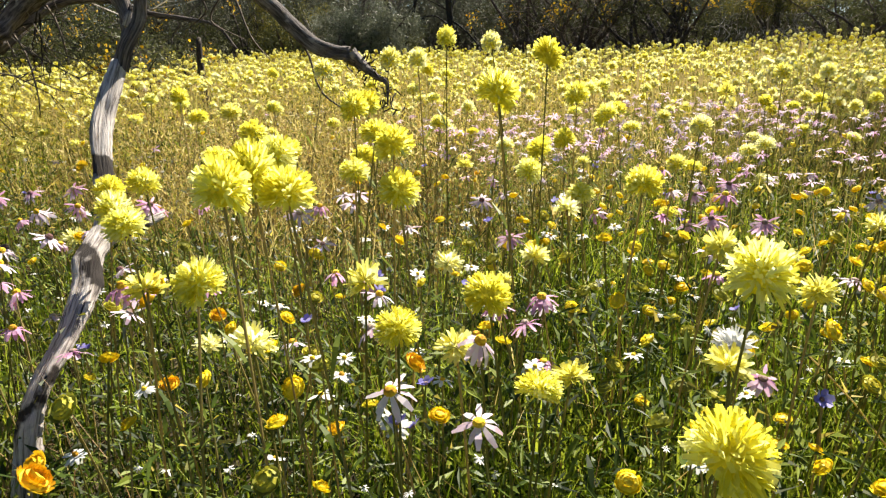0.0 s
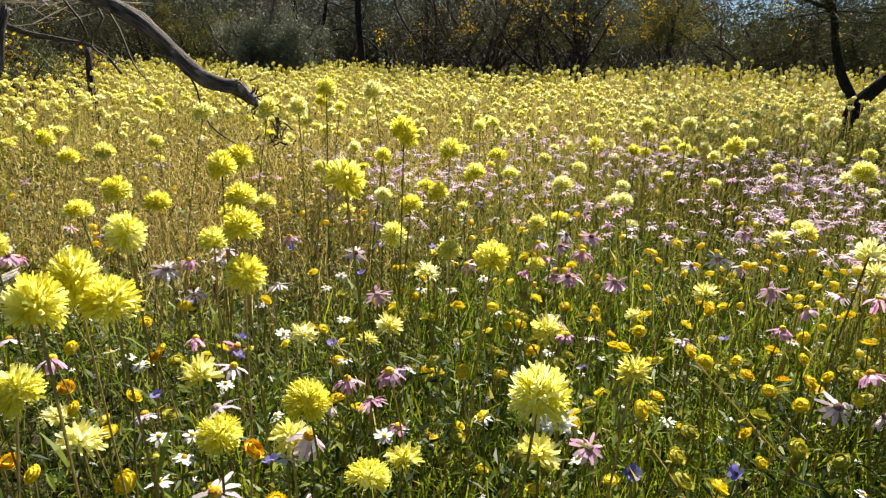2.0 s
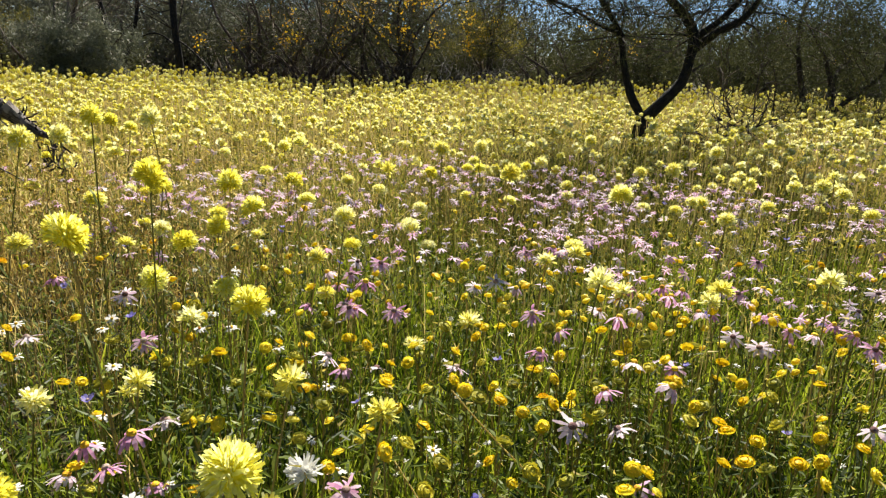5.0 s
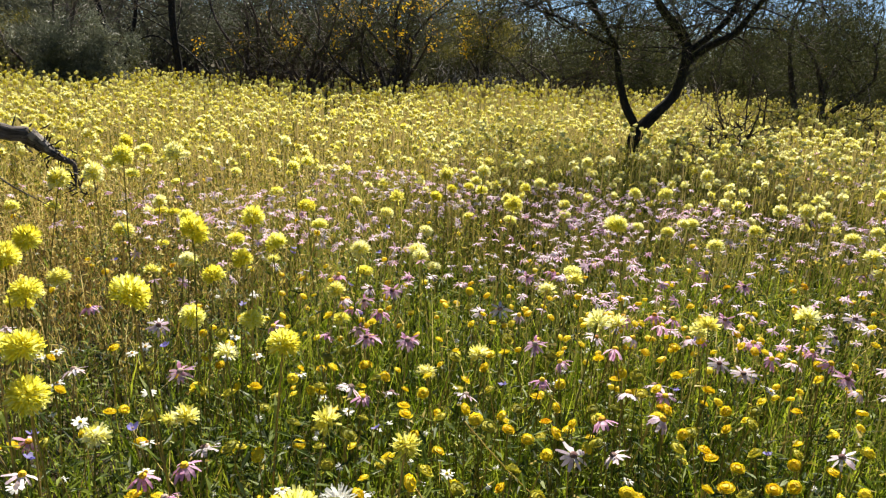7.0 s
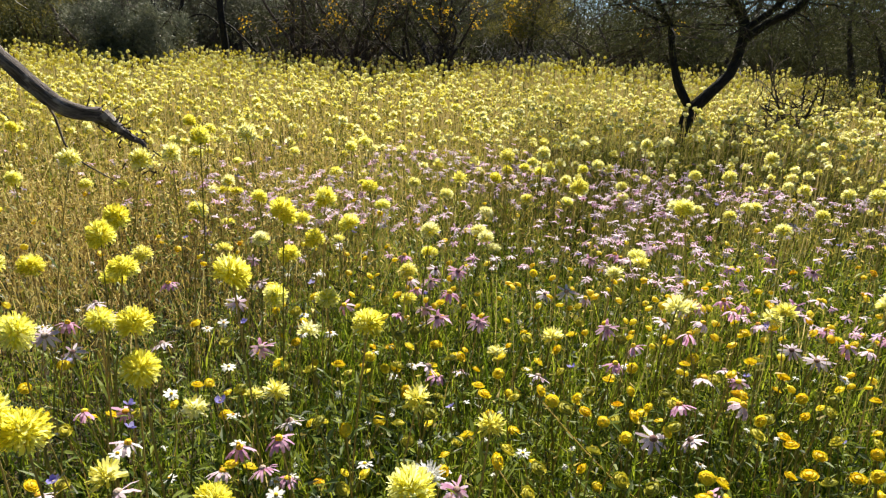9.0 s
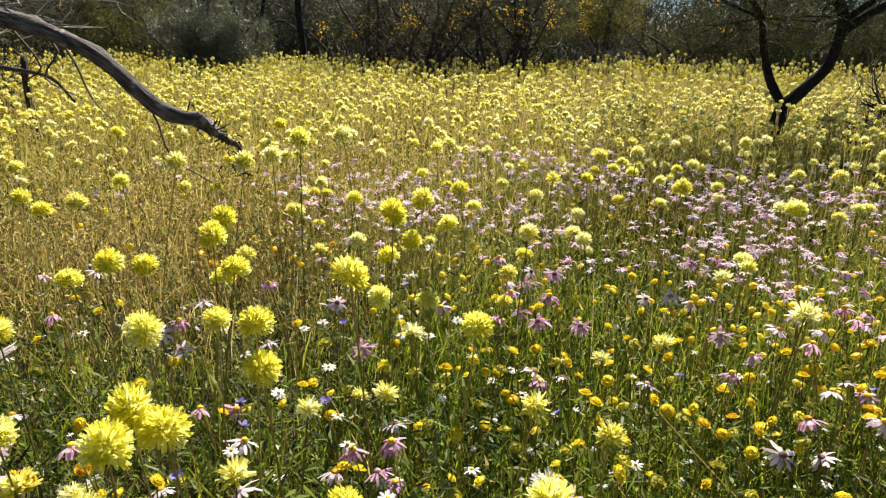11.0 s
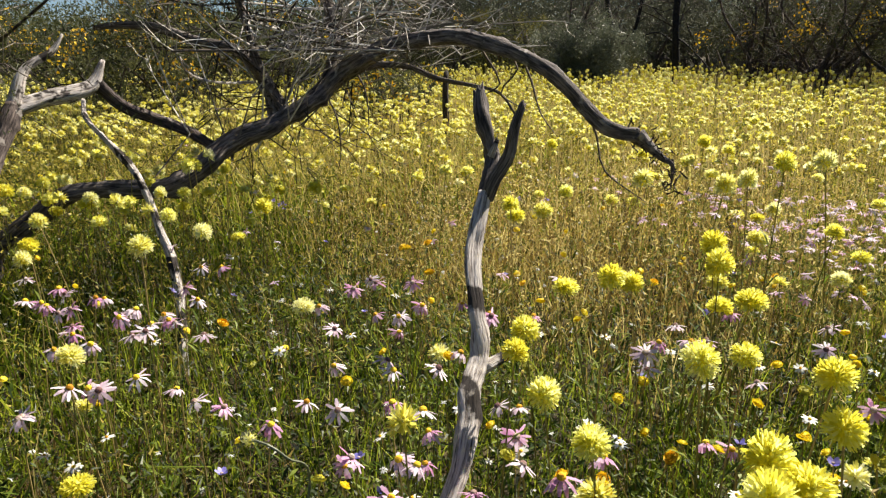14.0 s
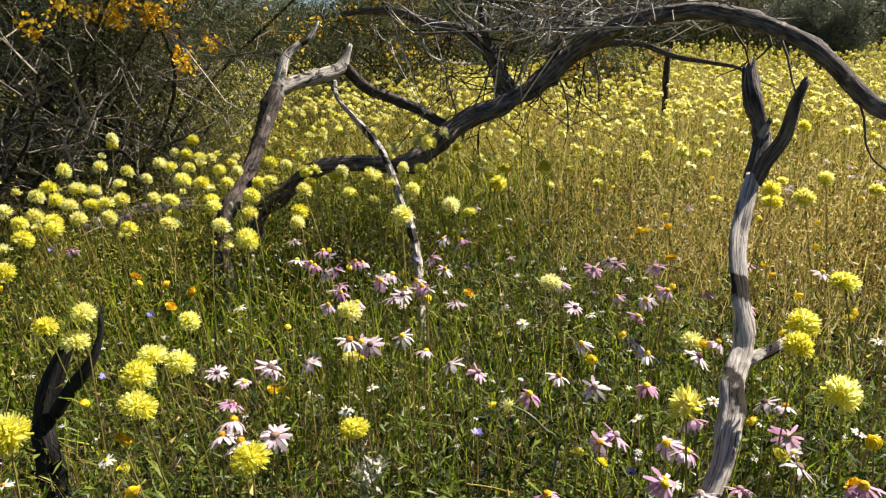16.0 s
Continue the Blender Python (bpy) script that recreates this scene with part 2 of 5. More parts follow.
def tube(points, radii, sides=8, step=0.03, gnarl=0.12, seed=0, flat=1.0, ragged=0.0, knots=0):
    """A tapering, gnarled limb along the points; radii are spread evenly from its foot to its tip."""
    rng = np.random.default_rng(seed)
    line = curve(points, step)
    n = len(line)
    s = np.concatenate([[0], np.cumsum(np.linalg.norm(np.diff(line, axis=0), axis=1))])
    r = np.interp(s / s[-1], np.linspace(0, 1, len(radii)), radii)
    way = np.gradient(line, axis=0)
    way /= np.linalg.norm(way, axis=1)[:, None]
    side = np.cross(way[0], (0.3, 0.9, 0.2))
    ang = np.linspace(0, 2 * np.pi, sides + 1)
    lobes = [(rng.integers(2, 6), rng.uniform(0, 6.3), rng.uniform(-9, 9), rng.uniform(6, 30)) for _ in range(5)]
    bumps = [(rng.uniform(0, s[-1]), rng.uniform(0, 6.283), rng.uniform(0.012, 0.035), rng.uniform(-0.35, 0.5)) for _ in range(knots)]
    vs, us = [], []
    for i in range(n):
        side = side - way[i] * (side @ way[i])
        side /= np.linalg.norm(side)
        up = np.cross(way[i], side)
        k = np.ones(sides + 1)
        for q, ph, tw, wv in lobes:
            k += gnarl * 0.5 * np.sin(q * ang + ph + tw * s[i]) * (0.6 + 0.4 * np.sin(wv * s[i] + ph))
        for s0, a0, w0, h0 in bumps:
            k += h0 * math.exp(-(((s[i] - s0) / w0) ** 2)) * np.exp(-((1 - np.cos(ang - a0)) / 0.5))
        if knots:
            jit = rng.normal(size=sides + 1) * 0.035
            jit[-1] = jit[0]
            k += jit
        ring = line[i] + r[i] * k[:, None] * (np.cos(ang)[:, None] * side + flat * np.sin(ang)[:, None] * up)
        if ragged and i >= n - 2:
            ring += way[i] * (rng.uniform(-1, 1, sides + 1) * ragged)[:, None]
            ring[-1] = ring[0]
        vs.append(ring)
        us.append(np.stack([ang / 6.2832, np.full(sides + 1, s[i] * 6)], 1))
    w = sides + 1
    vs = np.concatenate(vs + [np.repeat(line[-1:] - way[-1] * r[-1] * 0.4, w, 0), np.repeat(line[:1], w, 0)])
    us = np.concatenate(us + [us[-1], us[0]])
    i, j = np.meshgrid(np.arange(n), np.arange(sides), indexing="ij")
    a = (i * w + j).ravel()
    quads = np.stack([a, a + 1, a + w + 1, a + w], 1)
    foot = np.stack([np.arange(sides) + 1, np.arange(sides), (n + 1) * w + np.arange(sides), (n + 1) * w + np.arange(sides) + 1], 1)
    return vs, np.concatenate([quads, foot]), us


def unit(v):
    return v / np.maximum(np.linalg.norm(v, axis=-1, keepdims=True), 1e-9)


def straps(origin, way, normal, length, width, curl=0.0, tip=0.35, belly=1.0):
    """Petals or leaves: four-triangle strips from origin along way, bent towards normal by curl."""
    n = len(origin)
    length, width, curl = (np.broadcast_to(np.asarray(v, float), (n,))[:, None] for v in (length, width, curl))
    side = unit(np.cross(way, normal))
    up = np.cross(side, way)
    mid, end = origin + way * length * 0.55 + up * curl * length * 0.25, origin + way * length * (1 - 0.15 * np.abs(curl)) + up * curl * length
    w = width / 2
    v = np.stack([origin - side * w * 0.45, origin + side * w * 0.45, mid - side * w * belly, mid + side * w * belly, end - side * w * tip, end + side * w * tip], 1)
    f = np.array([[0, 1, 3], [0, 3, 2], [2, 3, 5], [2, 5, 4]])
    return v.reshape(-1, 3), (np.arange(n)[:, None, None] * 6 + f).reshape(-1, 3)


def leaflets(origin, way, normal, length, width):
    """Small leaves as kite-shaped pairs of triangles, folded along the midrib."""
    n = len(origin)
    side = unit(np.cross(way, normal))
    up = np.cross(side, way)
    length, width = (np.broadcast_to(np.asarray(q, float), (n,))[:, None] for q in (length, width))
    mid = origin + way * length * 0.5 + up * width * 0.25
    v = np.stack([origin, mid + side * width / 2, origin + way * length, mid - side * width / 2], 1)
    return v.reshape(-1, 3), (np.arange(n)[:, None, None] * 4 + np.array([[0, 1, 2], [0, 2, 3]])).reshape(-1, 3)


def needles(origin, way, normal, length, width):
    """Narrow pointed leaves of one triangle each."""
    side = unit(np.cross(way, normal)) * np.reshape(width, (-1, 1)) * 0.5
    tip = origin + way * np.reshape(length, (-1, 1))
    v = np.stack([origin - side, origin + side, tip], 1).reshape(-1, 3)
    return v, np.arange(len(v)).reshape(-1, 3)


def blades(base, height, width, azimuth, bend, twist):
    """Grass: three-triangle blades that rise from base and bend over."""
    n = len(base)
    d = np.stack([np.cos(azimuth), np.sin(azimuth), 0 * azimuth], 1)
    s = np.stack([np.cos(twist), np.sin(twist), 0 * twist], 1) * (width / 2)[:, None]
    h = height[:, None]
    up = np.array([0, 0, 1.0])
    mid = base + up * h * 0.55 + d * h * (bend * 0.3)[:, None]
    top = base + up * h * (1 - 0.25 * bend[:, None] ** 2) + d * h * bend[:, None]
    v = np.stack([base - s, base + s, mid - s * 0.8, mid + s * 0.8, top], 1)
    f = np.array([[0, 1, 3], [0, 3, 2], [2, 3, 4]])
    return v.reshape(-1, 3), (np.arange(n)[:, None, None] * 5 + f).reshape(-1, 3)


def threads(a, b, r0, r1, sag, rng):
    """Thin twigs from a to b as three-sided, two-part needles."""
    n = len(a)
    way = unit(b - a)
    s = unit(np.cross(way, rng.normal(size=(n, 3))))
    t = np.cross(way, s)
    mid = (a + b) / 2 + rng.normal(size=(n, 3)) * (np.linalg.norm(b - a, axis=1) * sag)[:, None]
    r0, r1 = (np.broadcast_to(np.asarray(v, float), (n,))[:, None] for v in (r0, r1))
    ring = lambda c, r: [c + r * s, c + r * (-0.5 * s + 0.866 * t), c + r * (-0.5 * s - 0.866 * t)]
    v = np.stack(ring(a, r0) + ring(mid, (r0 + r1) / 2) + [b], 1)
    f = np.array([[0, 1, 4], [0, 4, 3], [1, 2, 5], [1, 5, 4], [2, 0, 3], [2, 3, 5], [3, 4, 6], [4, 5, 6], [5, 3, 6]])
    return v.reshape(-1, 3), (np.arange(n)[:, None, None] * 7 + f).reshape(-1, 3), mid


def sphere_dirs(n, low=-1.0, rng=None):
    i = np.arange(n) + 0.5
    z = 1 - (1 - low) * i / n
    a = i * 2.399963
    v = np.stack([np.sqrt(1 - z * z) * np.cos(a), np.sqrt(1 - z * z) * np.sin(a), z], 1)
    return unit(v + rng.normal(size=v.shape) * 0.10) if rng is not None else v


def ball(centre, radii, seg=8, rings=5):
    """A closed low dome or ball in triangles."""
    v = [[0, 0, 1]]
    for i in range(1, rings):
        p = math.pi * i / rings
        v += [[math.sin(p) * math.cos(6.2832 * j / seg), math.sin(p) * math.sin(6.2832 * j / seg), math.cos(p)] for j in range(seg)]
    v += [[0, 0, -1]]
    f = [[0, 1 + j, 1 + (j + 1) % seg] for j in range(seg)]
    for i in range(rings - 2):
        for j in range(seg):
            a, b = 1 + i * seg + j, 1 + i * seg + (j + 1) % seg
            f += [[a, a + seg, b], [b, a + seg, b + seg]]
    last = len(v) - 1
    f += [[last, last - seg + (j + 1) % seg, last - seg + j] for j in range(seg)]
    return np.array(v) * radii + centre, np.array(f)


# ---- ground ----
def rise(x, y):
    """A slow swell of the land beyond the forked tree."""
    a, b = np.clip((np.hypot(x - 0.6, y - 0.5) - 5.0) / 4.5, 0, 1), np.clip((x + 1.7) / 1.4, 0, 1)
    return 0.12 * a * a * (3 - 2 * a) * b * b * (3 - 2 * b)


def hill(x, y):
    """The lie of the land: nearly level, with slight humps."""
    far = np.hypot(x - 0.6, y - 1.5)
    return (0.018 * np.sin(1.3 * x + 0.4) * np.cos(1.1 * y) + 0.012 * np.sin(2.9 * x - 1.7 * y)) * np.clip(far - 0.3, 0, 1) + 0.012 * np.clip(far - 30, 0, 300) + rise(x, y)


edge = np.concatenate([-np.geomspace(400, 9, 14), np.linspace(-8, 12, 61), np.geomspace(13, 400, 14)])
gx, gy = np.meshgrid(edge, edge, indexing="ij")
k = len(edge)
gi = (np.arange(k - 1)[:, None] * k + np.arange(k - 1)).ravel()
gv = np.stack([gx.ravel(), gy.ravel(), hill(gx.ravel(), gy.ravel())], 1)
ground = new("ground", mesh("ground", gv, np.stack([gi, gi + k, gi + k + 1, gi + 1], 1), SOIL, smooth=True))
tagged(ground, "brown bare soil with leaf litter under the meadow", "ground", kind="structure")

EYE = np.array([0.6, 0.5])
rng = np.random.default_rng(7)


def scatter(n, r0, r1, power, a0=-40, a1=118):
    """n places round the viewpoint, from r0 to r1 metres off, thinning out with distance; angles go from +y to the left."""
    u = rng.random(n)
    e = 2 - power
    r = (r0**e + u * (r1**e - r0**e)) ** (1 / e)
    a = np.radians(rng.uniform(a0, a1, n))
    return np.stack([EYE[0] - r * np.sin(a), EYE[1] + r * np.cos(a)], 1), r


def patch(p, cx, cy, rx, ry):
    """How far a place lies within a soft oval patch, from 1 to 0."""
    return np.exp(-((p[:, 0] - cx) / rx) ** 2 - ((p[:, 1] - cy) / ry) ** 2)


def lumps(p, scale, seed):
    a = np.random.default_rng(seed).uniform(-1, 1, (5, 4))
    v = sum(np.sin(scale * (p[:, 0] * q[0] + p[:, 1] * q[1]) * 3 + q[2] * 9) * (1 + q[3] * 0.5) for q in a)
    return np.clip(0.5 + v / 5, 0, 1)


def straw(p):
    """Where the meadow is dry and golden rather than green."""
    return np.clip(0.13 + 0.68 * patch(p, -1.0, 2.0, 0.75, 0.65) - 0.15 * np.clip(p[:, 0] - 0.1, 0, 1) + 0.22 * patch(p, -0.3, 3.2, 1.6, 0.9) + 0.25 * patch(p, 1.6, 2.6, 0.5, 0.8)
                   + 0.22 * np.clip((p[:, 1] - 3.0) / 3, 0, 0.8) + 0.35 * (lumps(p, 1.4, 3) - 0.5) - 0.5 * patch(p, -1.2, 0.7, 0.9, 0.65) - 0.9 * patch(p, -2.1, 0.9, 0.8, 0.55) - 0.14 * patch(p, 1.2, 4.0, 1.3, 1.1), 0.03, 0.95)


def grass_field(name, label, n, r0, r1, power, dry, mat, hmin, hmax, wide, a0=-40, a1=118):
    p, r = scatter(n, r0, r1, power, a0, a1)
    keep = rng.random(n) < (straw(p) if dry else (1 - straw(p) * 0.8) * (0.4 + 0.6 * np.clip((p[:, 0] + 0.2) / 0.6 + (p[:, 1] - 2) / 2, 0, 1)))
    if mat is MEADOW:
        keep &= rng.random(n) > 1.2 * patch(p, -2.6, 0.8, 1.1, 0.7)
    p, r = p[keep], r[keep]
    m = len(p)
    base = np.column_stack([p, hill(p[:, 0], p[:, 1]) - 0.005])
    h = rng.uniform(hmin, hmax, m) * (0.75 + 0.5 * lumps(p, 2.2, 11))
    w = wide * rng.uniform(0.6, 1.4, m) * np.clip(r / 1.6, 0.8, 5)
    v, f = blades(base, h, w, rng.uniform(0, 6.283, m), rng.uniform(0.05, 0.85, m), rng.uniform(0, 6.283, m))
    return tagged(new(name, mesh(name, v, f, mat)), label, "grass", kind="stuff")


grass_field("green_grass", "dense green grass blades between the flowers", 100000, 0.22, 4.5, 0.9, False, GREEN, 0.06, 0.235, 0.0038)
grass_field("far_green_grass", "yellow-green grass across the back of the meadow", 72000, 3.0, 12, 0.9, False, MEADOW, 0.20, 0.36, 0.0036)
grass_field("dry_grass", "golden dry grass stalks among the flowers", 78000, 0.25, 4.5, 0.8, True, DRY, 0.10, 0.34, 0.0021)
grass_field("far_dry_grass", "golden-green grass stalks across the back of the meadow", 50000, 3.6, 13, 1.0, True, MEADOW, 0.2, 0.34, 0.0034)
# the meadow goes on behind the viewpoint
for name, label, n, mat_, hi in (("outlying_grass", "mixed green meadow grass behind the viewpoint", 62000, GREEN, 0.26), ("outlying_dry_grass", "golden dry grass behind the viewpoint", 52000, MEADOW, 0.32)):
    p, r = scatter(n, 0.35, 13, 0.85, 116, 322)
    m = len(p)
    org = np.column_stack([p, hill(p[:, 0], p[:, 1]) - 0.005])
    v, f = needles(org, unit(rng.normal(size=(m, 3)) * [0.55, 0.55, 0] + [0, 0, 1]), rng.normal(size=(m, 3)), rng.uniform(0.12, hi, m), rng.uniform(0.008, 0.018, m) * np.clip(r / 3, 0.7, 2.6))
    tagged(new(name, mesh(name, v, f, mat_)), label, "grass", kind="stuff")

# thin russet stalks, most of all by the dead wood
p, r = scatter(30000, 0.3, 4.0, 0.8)
p = p[rng.random(len(p)) < 0.02 + 0.7 * lumps(p, 2.6, 17) * (0.9 * np.clip(0.2 - p[:, 0], 0, 1) + 0.6 * patch(p, 1.7, 2.6, 0.7, 0.8))]
m = len(p)
org = np.column_stack([p, hill(p[:, 0], p[:, 1]) - 0.005])
v, f = blades(org, rng.uniform(0.10, 0.33, m), rng.uniform(0.0011, 0.0022, m), rng.uniform(0, 6.283, m), rng.uniform(0.05, 1.1, m), rng.uniform(0, 6.283, m))
tagged(new("russet_stalks", mesh("russet_stalks", v, f, RUSSET)), "thin russet-brown dry stalks among the green grass", "dry stalks", kind="stuff")

# leafy sprigs: upright stalks set with narrow leaves
p, r = scatter(2800, 0.3, 3.0, 0.9)
p = p[rng.random(len(p)) < 0.25 + 0.75 * lumps(p, 2.4, 13)]
m, k = len(p), 12
hh = rng.uniform(0.08, 0.25, m)
frac = np.linspace(0.15, 1.0, k)
org = np.repeat(np.column_stack([p, hill(p[:, 0], p[:, 1])]), k, 0)
drift = np.repeat(rng.normal(size=(m, 2)) * 0.04, k, 0)
fr = np.tile(frac, m)
org[:, :2] += drift * fr[:, None]
org[:, 2] += np.repeat(hh, k) * fr
a = np.tile(np.arange(k) * 2.4, m) + np.repeat(rng.uniform(0, 6.283, m), k)
way = unit(np.column_stack([np.cos(a), np.sin(a), rng.uniform(0.2, 1.2, m * k)]))
v, f = straps(org, way, np.tile([0, 0, 1.0], (m * k, 1)), rng.uniform(0.014, 0.034, m * k), rng.uniform(0.003, 0.007, m * k), rng.uniform(-0.5, 0.1, m * k), 0.2)
tagged(new("leafy_sprigs", mesh("leafy_sprigs", v, f, HERB)), "upright leafy green sprigs between the flowers", "leaves", kind="stuff")

# broad herb leaves, low among the grass
p, r = scatter(52000, 0.22, 3.2, 0.9)
m = len(p)
a, lift = rng.uniform(0, 6.283, m), rng.uniform(-0.1, 1.0, m)
way = unit(np.column_stack([np.cos(a), np.sin(a), lift]))
org = np.column_stack([p, hill(p[:, 0], p[:, 1]) + rng.uniform(0.0, 0.22, m) * (0.4 + 0.9 * lumps(p, 2.0, 5))])
v, f = leaflets(org, way, np.tile([0, 0, 1.0], (m, 1)) + rng.normal(size=(m, 3)) * 0.3, rng.uniform(0.012, 0.042, m), rng.uniform(0.003, 0.009, m))
tagged(new("herb_leaves", mesh("herb_leaves", v, f, HERB)), "small green herb leaves low among the grass", "leaves", kind="stuff")

# seed heads and specks of dry chaff that float over the dry grass
p, r = scatter(240000, 0.8, 5.0, 0.8)
keep = rng.random(len(p)) < straw(p) ** 1.3
p, r = p[keep], r[keep]
m = len(p)
org = np.column_stack([p, hill(p[:, 0], p[:, 1]) + rng.uniform(0.10, 0.40, m)])
v, f = needles(org, unit(rng.normal(size=(m, 3)) + [0, 0, 0.6]), rng.normal(size=(m, 3)), rng.uniform(0.007, 0.019, m), rng.uniform(0.003, 0.006, m))
tagged(new("seed_heads", mesh("seed_heads", v, f, DRY)), "fine golden seed heads of the dry grass", "seed heads", kind="stuff")


# yellow-green specks of leaf, bud and bract all through the meadow
p, r = scatter(165000, 0.5, 6.5, 0.75)
keep = rng.random(len(p)) < np.clip((r - 0.9) / 1.3, 0.08, 1) * (1 - 0.55 * straw(p))
p, r = p[keep], r[keep]
m = len(p)
org = np.column_stack([p, hill(p[:, 0], p[:, 1]) + 0.05 + 0.31 * rng.random(m) ** 0.8 * (0.7 + 0.3 * lumps(p, 3.0, 15))])
grow = np.clip(r / 2.2, 0.8, 2.2)
v, f = needles(org, unit(rng.normal(size=(m, 3)) + [0, 0, 0.5]), rng.normal(size=(m, 3)), rng.uniform(0.009, 0.022, m) * grow, rng.uniform(0.0025, 0.006, m) * grow)
tagged(new("meadow_sprigs", mesh("meadow_sprigs", v, f, FRESH)), "fine yellow-green leaves and buds all through the meadow", "leaves", kind="stuff")

# silvery leaflets, also standing in for leaf glints, by the dead wood most of all
p, r = scatter(60000, 0.4, 3.5, 0.8)
p = p[rng.random(len(p)) < 0.05 + 0.35 * patch(p, -0.8, 0.9, 0.9, 0.7) + 0.45 * patch(p, -1.4, 1.05, 0.6, 0.5)]
m = len(p)
org = np.column_stack([p, hill(p[:, 0], p[:, 1]) + 0.04 + 0.24 * rng.random(m)])
v, f = needles(org, unit(rng.normal(size=(m, 3)) + [0, 0, 0.3]), rng.normal(size=(m, 3)), rng.uniform(0.008, 0.02, m), rng.uniform(0.002, 0.005, m))
tagged(new("silvery_leaflets", mesh("silvery_leaflets", v, f, SAGE)), "silvery grey-green leaflets and leaf glints among the herbs", "leaves", kind="stuff")

# ---- flowers ----
def stem_data(height, lean, rng, radius=0.0013):
    p = [(0, 0, 0), (lean[0] * 0.25, lean[1] * 0.25, height * 0.45), (lean[0] * 0.7, lean[1] * 0.7, height * 0.8), (lean[0], lean[1], height)]
    return tube(p, [radius * 1.3, radius, radius * 0.9], 4, 0.06, 0.0)[:2]


def pom_bracts(R, n, rng, flat=1.0):
    d = sphere_dirs(n, -0.55, rng)
    o = d * R * 0.42
    nrm = unit(np.cross(d, rng.normal(size=d.shape)))
    v, f = straps(o, unit(d + rng.normal(size=d.shape) * 0.16), nrm, R * rng.uniform(0.44, 0.70, n), R * rng.uniform(0.08, 0.16, n), rng.uniform(-0.4, 0.4, n), 0.7)
    v[:, 2] *= flat
    return v, f


def moved(data, shift, tilt=None):
    v = data[0]
    if tilt is not None:
        v = v @ np.array(Euler(tilt).to_matrix()).T
    return (v + np.asarray(shift),) + tuple(data[1:])


def squashed(data, k):
    v = data[0].copy()
    v[:, 2] *= k
    return (v,) + tuple(data[1:])


def pompom_variant(seed, mat=LEMON, label="lemon-yellow pompom everlasting on a thin brownish stem in the grass"):
    rng = np.random.default_rng(seed)
    H, R = 0.42, rng.uniform(0.0182, 0.0218)
    lean = rng.uniform(-0.05, 0.05, 2)
    ob = thing("pompom_flower", label, "flower", "yellow pompom flowers of the meadow")
    top = np.array([lean[0], lean[1], H])
    tilt = (rng.uniform(-0.45, 0.45), rng.uniform(-0.45, 0.45), 0)
    part("stem", stem_data(H, lean, rng), STEM, ob)
    flat = rng.uniform(0.82, 1.04)
    head = part("flower_head", moved(pom_bracts(R, 340, rng, flat), top, tilt), mat, ob)
    part("core", ball(top, (R * 0.55, R * 0.55, R * 0.5 * flat), 8, 5), LEMON_CORE, head)
    a = rng.uniform(0, 6.283, 5)
    o = np.column_stack([lean[0] * np.linspace(0.05, 0.5, 5), lean[1] * np.linspace(0.05, 0.5, 5), H * np.linspace(0.1, 0.7, 5)])
    part("foliage", straps(o, unit(np.column_stack([np.cos(a), np.sin(a), np.full(5, 1.3)])), np.tile([0, 0, 1.0], (5, 1)), 0.045, 0.005, -0.3, 0.15), HERB, ob)
    return ob, H


def ragged_pom_variant(seed, mat=PALE_LEMON, label="pale half-open pompom everlasting with loose ragged rays", swell=1.0):
    """A loose, half-open head of fewer and longer pale rays."""
    rng = np.random.default_rng(seed)
    H, R = 0.36, rng.uniform(0.0135, 0.0175) * swell
    lean = rng.uniform(-0.04, 0.04, 2)
    ob = thing("pompom_flower", label, "flower", "yellow pompom flowers of the meadow")
    top = np.array([lean[0], lean[1], H])
    part("stem", stem_data(H, lean, rng), STEM, ob)
    d = sphere_dirs(90, -0.25, rng)
    tilt = (rng.uniform(-0.5, 0.5), rng.uniform(-0.5, 0.5), 0)
    bracts = straps(d * R * 0.2, d, unit(np.cross(d, rng.normal(size=d.shape))), R * rng.uniform(0.6, 1.1, 90), R * rng.uniform(0.18, 0.30, 90), rng.uniform(-0.3, 0.3, 90), 0.6)
    part("flower_head", moved(bracts, top, tilt), mat, ob)
    return ob, H


def cup_bracts(R, n, rows, rng, spread):
    """Rows of short papery bracts round a button."""
    out = []
    for k in range(rows):
        a = np.linspace(0, 6.283, n, endpoint=False) + rng.uniform(0, 1) + rng.normal(size=n) * 0.05
        d = unit(np.column_stack([np.cos(a) * spread, np.sin(a) * spread, np.full(n, 0.5 + 0.55 * k)]))
        o = np.column_stack([np.cos(a), np.sin(a), 0 * a]) * R * (0.55 - 0.12 * k) + [0, 0, -R * 0.2 + R * 0.18 * k]
        out.append(straps(o, d, np.tile([0, 0, 1.0], (n, 1)), R * rng.uniform(0.5, 0.65, n), R * 0.36, 0.35, 0.6))
    return joined(out)


